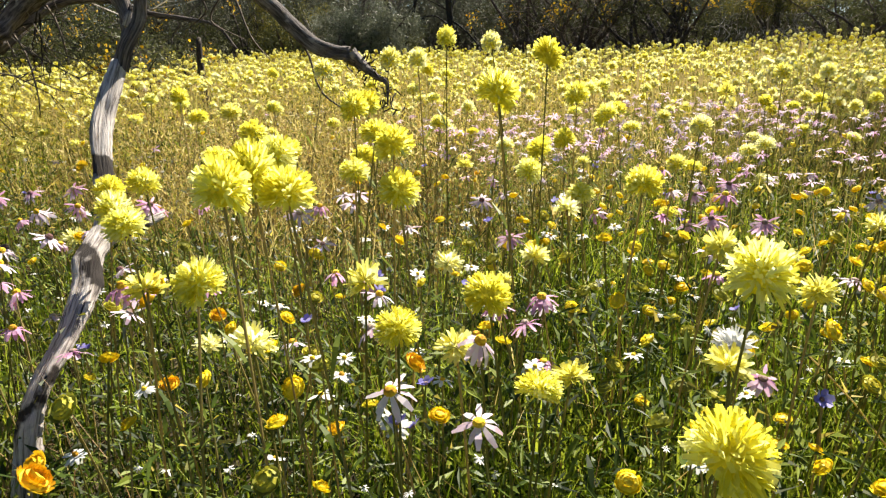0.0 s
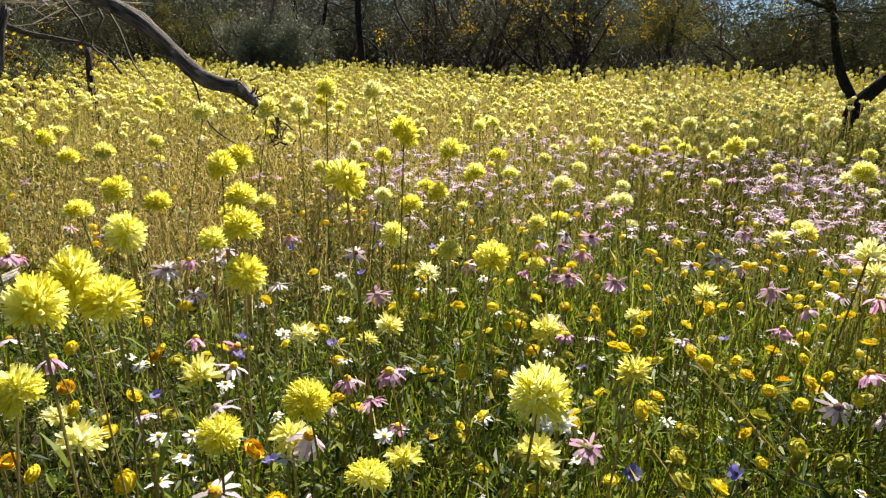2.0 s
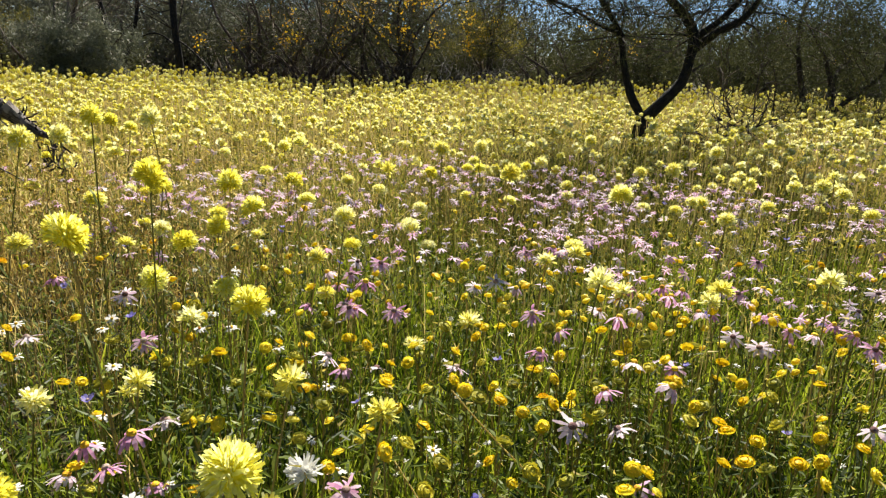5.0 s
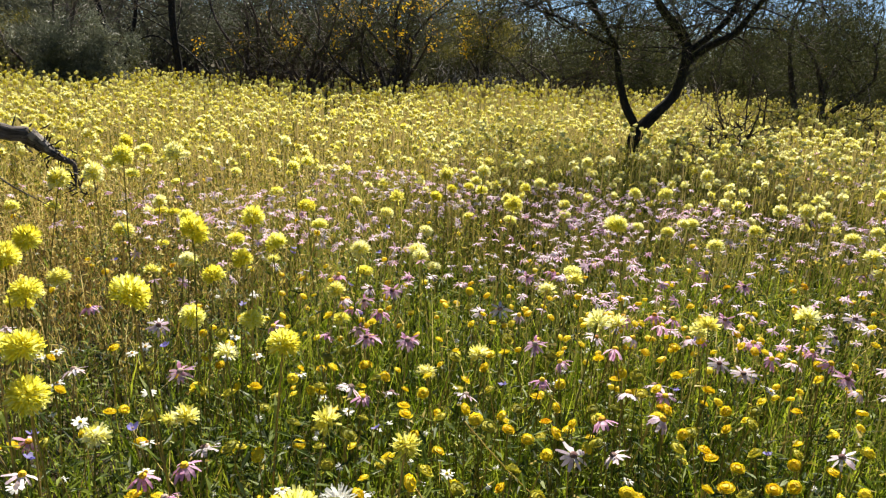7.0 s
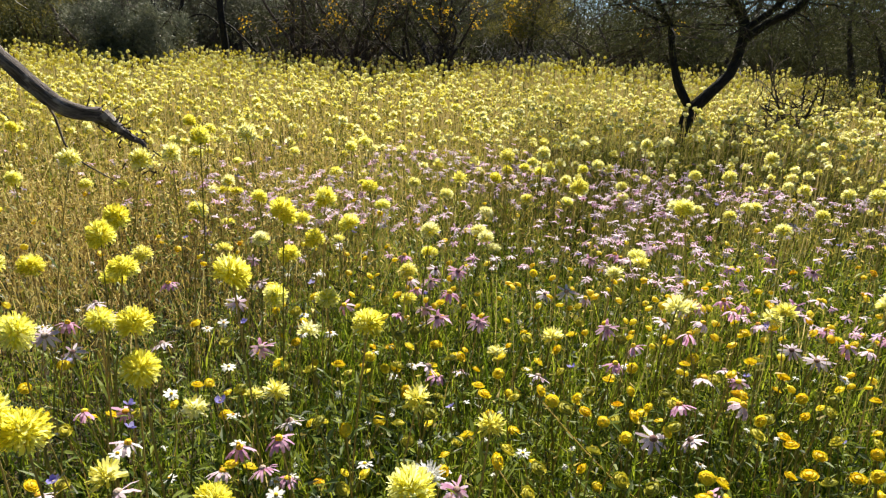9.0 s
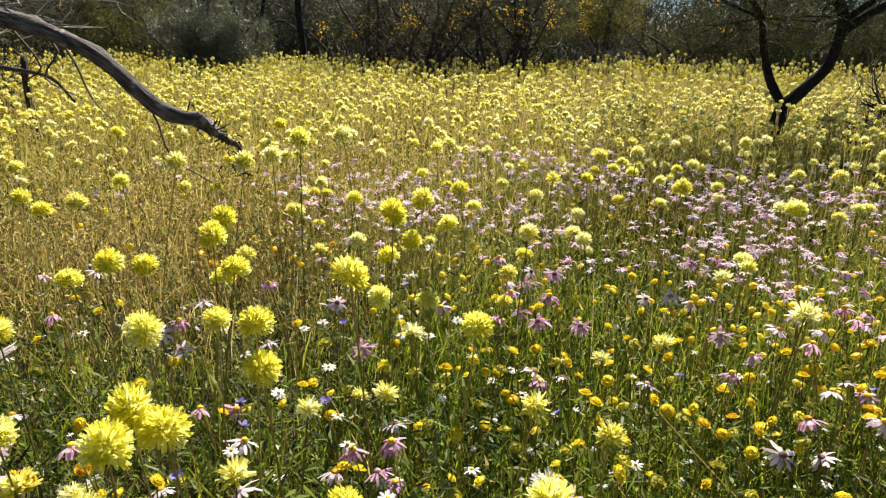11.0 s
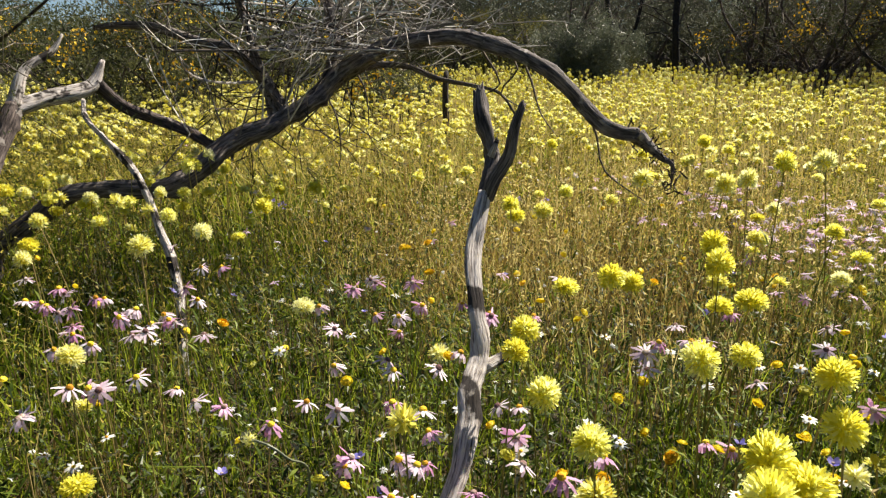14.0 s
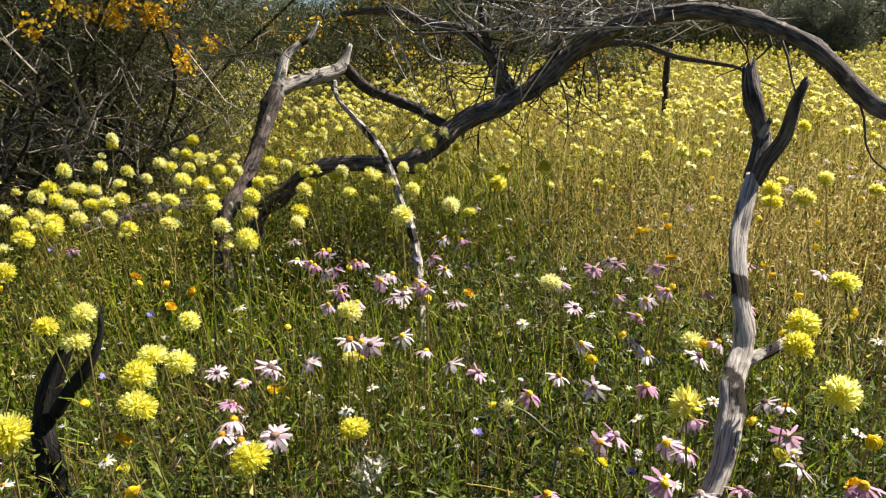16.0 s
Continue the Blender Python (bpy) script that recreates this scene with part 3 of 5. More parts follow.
def button_variant(seed, mat, R, name, label, category, group, open_cup):
    rng = np.random.default_rng(seed)
    H = 0.31
    lean = rng.uniform(-0.05, 0.05, 2)
    ob = thing(name, label, category, group)
    top = np.array([lean[0], lean[1], H])
    tilt = (rng.uniform(-0.85, 0.85), rng.uniform(-0.85, 0.85), 0)
    part("stem", stem_data(H, lean, rng, 0.0011), STEM, ob)
    part("ruff", moved(squashed(cup_bracts(R, 18, 3, rng, 1.0 if open_cup else 0.75), 0.8), top, tilt), mat, ob)
    dome = ball((0, 0, R * (0.02 if open_cup else 0.16)), (R * 0.72, R * 0.72, R * (0.28 if open_cup else 0.36)), 10, 6)
    dome[0][:] += rng.normal(size=dome[0].shape) * R * 0.03
    part("disc", moved(dome, top, tilt), DISC if open_cup else mat, ob)
    return ob, H


def daisy_variant(seed, petals, length, width, mat, disc, name, label, category, group, H, droop):
    rng = np.random.default_rng(seed)
    lean = rng.uniform(-0.05, 0.05, 2)
    ob = thing(name, label, category, group)
    top = np.array([lean[0], lean[1], H])
    tilt = (rng.uniform(-0.6, 0.6), rng.uniform(-0.6, 0.6), 0)
    part("stem", stem_data(H, lean, rng, 0.0010), STEM, ob)
    a = np.linspace(0, 6.283, petals, endpoint=False) + rng.normal(size=petals) * 0.12
    d = unit(np.column_stack([np.cos(a), np.sin(a), rng.normal(size=petals) * 0.18 - droop]))
    o = np.column_stack([np.cos(a), np.sin(a), 0 * a]) * length * 0.18
    for q in range(petals):
        ray = straps(o[q : q + 1], d[q : q + 1], np.array([[0, 0, 1.0]]), length * rng.uniform(0.8, 1.1), width * rng.uniform(0.8, 1.15), rng.uniform(-0.35, 0.15) - droop * 0.3, 0.5)
        part("petal", moved(ray, top, tilt), mat, ob)
    part("disc", moved(ball((0, 0, length * 0.05), (length * 0.27, length * 0.27, length * 0.24), 9, 5), top, tilt), disc, ob)
    return ob, H


def plant(variants, places, seed, size=(0.9, 1.12)):
    """Sets one of the variants at each place (x, y, height of the flower)."""
    rng = np.random.default_rng(seed)
    poses = []
    for n, (x, y, z) in enumerate(places):
        ob, H = variants[(n + rng.integers(0, 2)) % len(variants)] if n >= len(variants) else variants[n]
        turn = rng.uniform(0, 6.283)
        g = float(hill(np.array(x), np.array(y)))
        k = (z - g) / H
        wide = rng.uniform(*size)
        lean = next(c for c in ob.children if c.name.startswith("stem")).data.vertices
        tip = Vector((0, 0, 0))
        for q in list(lean)[-10:-5]:
            tip += q.co / 5
        m = Matrix.Translation((x, y, g)) @ Matrix.Rotation(turn, 4, "Z") @ Matrix.Diagonal((wide, wide, k, 1)) @ Matrix.Translation((-tip.x, -tip.y, 0))
        poses.append((ob, m))
    first = {}
    for ob, m in poses:
        if ob in first:
            copy_thing(ob, m)
        else:
            first[ob] = m
    for ob, m in first.items():
        ob.matrix_basis = m


def thinned(p, placed, gap):
    """Drops the places that come nearer than gap to one taken before."""
    out, cells = [], {}
    for q in placed:
        cells.setdefault((int(q[0] // gap), int(q[1] // gap)), []).append(q)
    for q in p:
        c = (int(q[0] // gap), int(q[1] // gap))
        if all((o[0] - q[0]) ** 2 + (o[1] - q[1]) ** 2 > gap * gap for i in (-1, 0, 1) for j in (-1, 0, 1) for o in cells.get((c[0] + i, c[1] + j), ())):
            out.append(q)
            cells.setdefault(c, []).append(q)
    return np.array(out)


def near_first(p, n):
    order = np.argsort(np.hypot(p[:, 0] - EYE[0], p[:, 1] - EYE[1]))
    return p[order[:n]], p[order[n:]]


def in_view(p):
    """Clear of the viewpoint's own path."""
    return (np.hypot(p[:, 0] - 0.6, p[:, 1] - 0.5) > 0.42) & (np.hypot(p[:, 0] - 0.4, p[:, 1] - 0.3) > 0.42)


# the flowers that stand out, by place and height
POMS_MID = [
    (0.615, 0.825, 0.43), (0.596, 0.99, 0.455), (0.368, 0.921, 0.395), (0.42, 0.963, 0.418), (0.268, 0.858, 0.501), (0.275, 0.911, 0.489),
    (0.227, 0.858, 0.425), (0.432, 1.028, 0.314), (0.246, 0.904, 0.503), (0.079, 0.894, 0.442), (0.242, 1.092, 0.452), (0.218, 1.118, 0.493),
    (0.304, 1.185, 0.543), (0.093, 1.072, 0.48), (-0.031, 0.949, 0.43), (0.408, 1.355, 0.426), (0.084, 1.207, 0.438), (0.279, 1.355, 0.574),
    (-0.133, 1.006, 0.431), (0.036, 1.311, 0.471), (0.218, 1.431, 0.412), (-0.19, 1.088, 0.419), (-0.037, 1.352, 0.5), (-0.037, 1.369, 0.426),
    (-0.173, 1.271, 0.462), (-0.26, 1.265, 0.422), (-0.199, 1.365, 0.424), (-0.11, 1.47, 0.493), (0.136, 1.629, 0.408),
]
POMS_LEFT = [
    (-0.682, 0.325, 0.4), (-0.532, 0.267, 0.42), (-0.473, 0.3, 0.43), (-0.506, 0.247, 0.41), (-0.401, 0.246, 0.42), (-0.371, 0.122, 0.44),
    (-0.325, 0.356, 0.36), (-0.498, 0.527, 0.25), (-0.751, 0.176, 0.42), (-0.74, 0.157, 0.38), (-0.774, 0.117, 0.4), (-1.051, 0.031, 0.42),
]
POMS_RIGHT = [
    (0.231, 1.692, 0.465), (-0.615, 0.567, 0.39), (0.367, 1.782, 0.443), (0.142, 1.723, 0.414), (-0.143, 1.563, 0.391), (-0.591, 0.941, 0.374),
    (0.15, 1.757, 0.491), (-0.685, 0.581, 0.27), (-0.182, 1.631, 0.558), (-0.524, 1.4, 0.499), (-0.186, 1.728, 0.555), (-0.81, 0.741, 0.479),
    (-0.051, 1.839, 0.455), (-0.38, 1.657, 0.537), (-0.106, 1.889, 0.583), (-0.593, 1.489, 0.447), (-0.57, 1.556, 0.452), (-0.917, 0.896, 0.454),
    (0.864, 2.127, 0.466), (-0.263, 2.045, 0.428), (0.362, 2.332, 0.349), (-0.719, 1.818, 0.433), (0.232, 2.382, 0.376), (0.101, 2.481, 0.376),
    (-1.492, 1.089, 0.493), (-0.183, 1.799, 0.42), (0.005, 1.748, 0.39), (0.464, 2.62, 0.42), (1.109, 2.282, 0.4), (1.477, 2.329, 0.4),
    (-0.123, 1.74, 0.596),
]
POMS_PALE = [
    (0.23, 0.9, 0.358), (0.359, 1.013, 0.34), (0.568, 1.09, 0.343), (0.286, 0.983, 0.396), (0.439, 1.081, 0.302), (0.084, 0.903, 0.378),
    (0.527, 1.223, 0.4), (0.61, 1.276, 0.352), (-0.092, 0.786, 0.431), (0.233, 1.192, 0.343), (0.308, 1.268, 0.343), (-0.028, 1.041, 0.237),
    (0.21, 1.372, 0.262), (0.286, 1.413, 0.368), (0.649, 1.568, 0.353), (0.546, 1.639, 0.274), (-0.376, 1.076, 0.317), (1.011, 1.677, 0.411),
    (0.871, 1.746, 0.369), (1.016, 1.782, 0.359), (0.732, 1.897, 0.367), (0.782, 2.035, 0.352), (0.059, 2.022, 0.318), (0.857, 2.369, 0.411),
]
POMS_BUSH = [
    (-2.085, 0.224, 0.5), (-2.042, 0.228, 0.52), (-1.774, 0.098, 0.48), (-1.894, 0.185, 0.46), (-2.279, 0.487, 0.46), (-2.277, 0.419, 0.42),
    (-2.221, 0.454, 0.42), (-1.899, 0.352, 0.45), (-1.977, 0.386, 0.42), (-1.937, 0.437, 0.42), (-1.635, 0.398, 0.44), (-1.815, 0.258, 0.45),
    (-1.794, 0.231, 0.42), (-1.83, 0.307, 0.42), (-1.731, 0.51, 0.44), (-1.783, 0.568, 0.42), (-2.124, 0.491, 0.42), (-2.072, 0.523, 0.42),
    (-1.65, 0.065, 0.46), (-1.589, 0.042, 0.45), (-1.636, 0.133, 0.45), (-1.739, 0.166, 0.42), (-1.671, 0.074, 0.42), (-1.582, 0.111, 0.42),
    (-1.461, 0.203, 0.44), (-1.573, 0.235, 0.42), (-1.557, 0.166, 0.42), (-1.539, 0.314, 0.42), (-1.398, 0.351, 0.44), (-1.344, 0.21, 0.43),
]
POMS_WOOD = [
    (-1.253, 0.249, 0.42), (-1.234, 0.333, 0.42), (-1.35, 0.444, 0.42), (-1.159, 0.438, 0.42), (-1.424, 0.55, 0.42), (-1.227, 0.513, 0.42),
    (-1.858, 0.686, 0.42), (-1.794, 0.723, 0.42), (-2.497, 0.896, 0.45), (-2.273, 0.971, 0.42), (-2.426, 1.079, 0.42), (-1.922, 0.856, 0.42),
    (-1.918, 0.796, 0.42), (-1.409, 0.052, 0.44), (-1.353, 0.027, 0.44), (-1.452, -0.013, 0.45), (-1.299, 0.097, 0.43), (-1.415, 0.14, 0.42),
    (-1.246, 0.043, 0.43), (-1.36, 0.676, 0.43), (-1.178, 0.621, 0.42), (-1.086, 0.594, 0.42), (-1.472, 0.911, 0.42), (-1.427, 0.983, 0.44),
    (-2.233, 1.351, 0.46), (-1.888, 1.135, 0.42), (-1.245, 0.937, 0.42), (-1.59, 0.847, 0.42),
]
PINKS = [
    (0.28, 1.357, 0.24), (0.326, 1.262, 0.211), (0.313, 1.829, 0.315), (0.491, 1.721, 0.293), (0.081, 1.079, 0.252), (0.058, 1.261, 0.263),
    (0.954, 1.777, 0.247), (-0.319, 0.838, 0.325), (-0.186, 0.89, 0.282), (-0.142, 1.023, 0.289), (-0.127, 0.925, 0.251), (-0.606, 1.105, 0.309),
    (-0.753, 1.197, 0.322), (-0.64, 1.03, 0.29), (0.292, 1.332, 0.255), (0.3, 1.918, 0.26), (0.501, 1.668, 0.316), (-0.192, 0.893, 0.36),
    (-0.199, 0.908, 0.318), (-0.274, 0.816, 0.267), (-0.195, 1.038, 0.309), (-0.553, 0.717, 0.285), (-0.73, 0.745, 0.225), (-0.855, 0.729, 0.348),
    (-0.697, 1.173, 0.335), (-0.552, 1.181, 0.325), (-0.619, 1.171, 0.248), (-0.182, 0.849, 0.314), (-0.091, 0.981, 0.289), (-0.598, 1.206, 0.301),
]
PINKS_NEAR = [
    (-0.498, 0.741, 0.29), (-0.667, 0.613, 0.305), (-0.817, 0.742, 0.326), (-0.796, 0.377, 0.18), (-0.796, 0.361, 0.247), (-0.658, 0.362, 0.196),
    (-0.848, 0.41, 0.189), (-0.403, 0.349, 0.37), (-0.391, 0.332, 0.36), (-0.367, 0.351, 0.36), (-0.408, 0.396, 0.33), (-0.587, 0.486, 0.33),
    (-0.607, 0.429, 0.33), (-0.78, 0.572, 0.34), (-0.866, 0.62, 0.34), (-0.574, 0.552, 0.36), (-0.585, 0.645, 0.34), (-0.802, 0.685, 0.36),
    (-0.727, 0.683, 0.35), (-0.779, 0.763, 0.34), (-0.994, 0.693, 0.34), (-0.96, 0.639, 0.34), (-1.434, 0.108, 0.34), (-1.037, 0.604, 0.34),
    (-0.08, 0.752, 0.35), (-0.069, 0.794, 0.33), (-0.145, 0.646, 0.33), (-0.508, 1.09, 0.34), (-0.689, 1.11, 0.34), (-0.634, 1.222, 0.34),
]
PINKS_RIGHT = [
    (-0.844, 0.843, 0.34), (-0.67, 0.786, 0.34), (-1.22, 0.609, 0.34), (-1.106, 0.65, 0.34), (0.306, 1.179, 0.31), (0.356, 1.15, 0.31),
    (0.169, 1.14, 0.31), (0.96, 1.669, 0.28), (0.872, 1.453, 0.28), (0.815, 1.387, 0.31), (0.026, 1.392, 0.31), (-0.141, 1.628, 0.31),
    (0.35, 1.655, 0.31), (1.104, 2.01, 0.31), (1.16, 2.065, 0.31), (1.111, 2.356, 0.31), (1.074, 2.014, 0.31), (0.724, 2.216, 0.31),
    (0.739, 2.192, 0.31), (0.668, 2.147, 0.31), (1.189, 2.272, 0.31), (1.524, 2.489, 0.31), (1.39, 2.12, 0.31), (1.31, 1.98, 0.31),
    (1.243, 1.888, 0.31), (1.139, 1.894, 0.31), (0.68, 1.882, 0.31), (0.358, 0.921, 0.34), (0.405, 0.974, 0.3), (0.052, 1.193, 0.3),
]
PINKS_DRIFT = [

]
PINKS_WOOD = [
    (-0.877, 0.725, 0.335), (-0.769, 0.717, 0.335), (-0.824, 0.769, 0.335), (-0.857, 0.702, 0.335), (-0.941, 0.855, 0.335), (-1.053, 0.933, 0.335),
    (-1.024, 0.97, 0.335), (-1.075, 0.655, 0.335), (-0.839, 0.614, 0.335), (-0.775, 0.627, 0.335), (-0.99, 0.708, 0.335), (-1.087, 0.584, 0.335),
    (-1.025, 0.61, 0.335), (-0.97, 0.619, 0.335), (-0.769, 0.77, 0.335), (-0.151, 1.443, 0.335), (-0.131, 1.359, 0.335), (-0.097, 1.403, 0.335),
    (-0.518, 0.357, 0.33), (-0.403, 0.355, 0.33), (-0.408, 0.399, 0.33), (-0.591, 0.432, 0.33), (-0.591, 0.49, 0.33), (-0.16, 0.828, 0.33),
    (-0.135, 0.837, 0.33), (-0.203, 0.785, 0.33), (-0.106, 0.776, 0.33), (-0.619, 0.584, 0.33), (-0.602, 0.594, 0.33), (-0.865, 0.617, 0.33),
]
BUTTONS = [
    (0.661, 1.35, 0.258), (0.544, 1.686, 0.25), (0.67, 1.318, 0.273), (0.363, 1.477, 0.307), (0.294, 1.175, 0.283), (0.231, 1.257, 0.188),
    (0.394, 1.304, 0.208), (-0.16, 1.366, 0.247), (0.751, 1.662, 0.249), (0.325, 1.563, 0.23), (0.414, 1.469, 0.304), (0.31, 1.622, 0.25),
    (0.105, 1.401, 0.247), (-0.15, 1.277, 0.251), (-0.179, 1.398, 0.225), (0.528, 0.976, 0.29), (0.344, 1.005, 0.271), (0.051, 0.872, 0.31),
    (0.168, 0.893, 0.31), (0.247, 0.925, 0.31), (0.27, 0.937, 0.33), (0.278, 0.876, 0.31), (0.533, 1.031, 0.31), (0.559, 1.037, 0.31),
    (0.712, 1.168, 0.31), (0.681, 1.162, 0.31), (0.127, 1.032, 0.31), (0.167, 0.97, 0.31), (0.374, 1.266, 0.31), (0.086, 0.911, 0.38),
    (0.081, 0.994, 0.3),
]
BUTTONS_GREEN = [
    (0.55, 2.017, 0.3), (0.569, 1.918, 0.3), (0.592, 1.823, 0.3), (0.67, 1.849, 0.3), (0.628, 1.575, 0.3), (0.647, 1.479, 0.3),
    (0.668, 1.455, 0.3), (0.69, 1.44, 0.3), (0.705, 1.477, 0.3), (0.719, 1.44, 0.3), (0.782, 1.528, 0.3), (0.81, 1.486, 0.3),
    (0.847, 1.443, 0.3), (0.844, 1.508, 0.3), (0.78, 1.391, 0.3), (0.739, 1.342, 0.3), (0.776, 1.29, 0.3), (0.885, 1.689, 0.3),
    (0.929, 1.948, 0.3), (0.963, 1.959, 0.3), (1.045, 2.095, 0.3), (0.987, 1.841, 0.3), (0.99, 1.718, 0.3), (0.952, 1.577, 0.3),
    (0.97, 1.506, 0.3),
]
BUTTONS_RIGHT = [
    (0.958, 1.465, 0.3), (0.995, 1.471, 0.3), (1.002, 1.452, 0.3), (1.037, 1.543, 0.3), (1.027, 1.669, 0.3), (1.118, 1.891, 0.3),
    (1.157, 1.876, 0.3), (1.182, 1.864, 0.3), (1.286, 1.988, 0.3), (1.274, 2.146, 0.3), (1.242, 1.839, 0.3), (1.228, 1.778, 0.3),
    (1.31, 1.86, 0.3), (1.388, 1.988, 0.3), (1.406, 2.271, 0.3), (1.192, 1.573, 0.3), (1.114, 1.47, 0.3), (1.151, 1.4, 0.3),
    (1.187, 1.423, 0.3), (1.072, 1.399, 0.3), (1.012, 1.385, 0.3), (0.986, 1.374, 0.3), (0.899, 1.328, 0.3), (0.816, 1.285, 0.3),
    (1.033, 1.375, 0.3), (1.034, 1.437, 0.3),
]
ORANGES = [
    (0.03, 1.146, 0.286), (0.313, 1.012, 0.313), (0.345, 1.315, 0.171), (-0.009, 0.967, 0.223), (-0.846, 1.357, 0.341), (-0.802, 1.337, 0.354),
    (-0.79, 1.392, 0.358), (-0.006, 1.043, 0.281), (0.171, 0.744, 0.31), (0.243, 0.713, 0.345), (-1.083, 0.248, 0.36), (-1.082, 0.304, 0.33),
    (-1.01, 0.349, 0.33), (-0.949, 0.304, 0.33), (-0.403, 0.223, 0.38), (-0.003, 0.953, 0.33), (-0.367, 0.225, 0.33), (-0.682, 1.308, 0.33),
    (-0.766, 0.858, 0.31),
]
WHITES = [
    (0.189, 1.052, 0.27), (0.16, 1.033, 0.27), (0.02, 1.576, 0.27), (0.226, 1.007, 0.28), (0.236, 0.967, 0.28),
    (0.33, 0.961, 0.28), (0.081, 0.885, 0.28), (-0.537, 0.186, 0.28), (-0.542, 0.063, 0.28), (-0.641, 0.911, 0.28), (-0.282, 0.884, 0.28),
    (-1.004, 0.438, 0.28),
]

# pompoms: sparse close by, crowded across the back of the meadow
set_poms = np.array(POMS_MID + POMS_LEFT + POMS_RIGHT + POMS_PALE + POMS_BUSH + POMS_WOOD)
p, r = scatter(66000, 0.6, 11.0, 0.5)
want = np.clip((r - 2.0) / 2.2, 0.0, 1.0) * 0.9 + 0.004 * (r > 1.5)
want += 0.15 * patch(p, -1.7, 0.2, 0.45, 0.4) + 0.10 * patch(p, -1.75, 1.0, 0.5, 0.35) + 0.10 * patch(p, 0.0, 2.2, 0.8, 0.5)
want *= 1 - 0.85 * patch(p, -0.9, 1.7, 0.8, 0.6)
want *= (0.2 + 0.8 * lumps(p, 1.7, 21)) * (0.45 + 0.75 * lumps(p, 4.5, 24))
want *= 1 - np.clip(1.6 * patch(p, -3.1, 0.0, 1.0, 1.0), 0, 1)
want *= r < 9.2 + 1.3 * np.clip(-p[:, 0] / 4, 0, 1) + 0.5 * lumps(p, 1.0, 22)
keep = (rng.random(len(p)) < want) & in_view(p)
p = np.column_stack([p, (rng.normal(0.385, 0.055, len(p)) - 0.02 * np.clip((r - 4) / 3, 0, 1)).clip(0.24, 0.50) + rise(p[:, 0], p[:, 1])])[keep]
p = thinned(p[np.argsort(np.hypot(p[:, 0] - 0.6, p[:, 1] - 0.5))], set_poms, 0.040)
near, far = near_first(p, 290 - len(set_poms))
variants = [pompom_variant(100 + k) for k in range(7)] + [ragged_pom_variant(120 + k) for k in range(4)]
faded = [pompom_variant(140 + k, PALE_LEMON, "pale cream-yellow pompom everlasting on a thin brownish stem") for k in range(4)]
loose = np.arange(len(near)) % 5 == 0
cream = ~loose & (near[:, 0] > 0.35) & (np.arange(len(near)) % 4 > 0)
plant(variants[:7], POMS_MID + POMS_LEFT + POMS_RIGHT[::3] + POMS_BUSH[::2] + POMS_WOOD[::2] + near[~loose & ~cream].tolist(), 31)
plant(variants[7:], POMS_PALE + near[loose].tolist(), 30, (0.95, 1.12))
plant(faded, POMS_RIGHT[1::3] + POMS_RIGHT[2::3] + POMS_BUSH[1::2] + POMS_WOOD[1::2] + near[cream].tolist(), 29, (0.9, 1.1))


def far_heads(name, label, category, places, R, mat, make, seed):
    """Flowers past counting: heads on stalks, joined."""
    rng = np.random.default_rng(seed)
    shapes = [make(k) for k in range(8)]
    pick = rng.integers(0, 8, len(places))
    turn, size = rng.uniform(0, 6.283, len(places)), R * rng.uniform(0.75, 1.15, len(places))
    out = []
    for k in range(8):
        q = places[pick == k]
        if not len(q):
            continue
        c, s = np.cos(turn[pick == k])[:, None], np.sin(turn[pick == k])[:, None]
        v, f = shapes[k]
        z = size[pick == k][:, None]
        vv = np.stack([(v[:, 0] * c - v[:, 1] * s) * z + q[:, :1], (v[:, 0] * s + v[:, 1] * c) * z + q[:, 1:2], v[:, 2] * z + q[:, 2:3]], 2)
        out.append((vv.reshape(-1, 3), (np.arange(len(q))[:, None, None] * len(v) + f).reshape(-1, 3)))
    v, f = joined(out)
    return tagged(new(name, mesh(name, v, f, mat)), label, category, kind="stuff")


def far_pom(k):
    rng = np.random.default_rng(300 + k)
    d = sphere_dirs(18, -0.4, rng)
    a = straps(d * 0.35, d, unit(np.cross(d, rng.normal(size=d.shape))), 0.65, 0.56, rng.uniform(-0.3, 0.3, 18), 0.8)
    b = ball((0, 0, 0), (0.62, 0.62, 0.5), 6, 4)
    v, f = joined([a, b])
    v = v @ np.array(Euler((rng.uniform(-0.4, 0.4), rng.uniform(-0.4, 0.4), 0)).to_matrix()).T
    return v, f


def distant_pom(k):
    rng = np.random.default_rng(320 + k)
    d = sphere_dirs(9, -0.2, rng)
    a = leaflets(d * 0.3, d, unit(np.cross(d, rng.normal(size=d.shape))), 0.8, 0.9)
    return joined([a, ball((0, 0, 0), (0.7, 0.7, 0.6), 5, 3)])


def remote_pom(k):
    rng = np.random.default_rng(350 + k)
    v, f = ball((0, 0, 0), (0.95, 0.95, 0.85), 4, 3)
    return v + rng.normal(size=v.shape) * 0.16, f


def far_daisy(k):
    rng = np.random.default_rng(330 + k)
    n = 9
    a = np.linspace(0, 6.283, n, endpoint=False) + rng.normal(size=n) * 0.15
    d = unit(np.column_stack([np.cos(a), np.sin(a), rng.normal(size=n) * 0.3 - 0.2]))
    v, f = straps(d * 0.15, d, np.tile([0, 0, 1.0], (n, 1)), 0.85, 0.3, rng.uniform(-0.4, 0.1, n), 0.5)
    return v @ np.array(Euler((rng.uniform(-0.6, 0.6), rng.uniform(-0.6, 0.6), 0)).to_matrix()).T, f


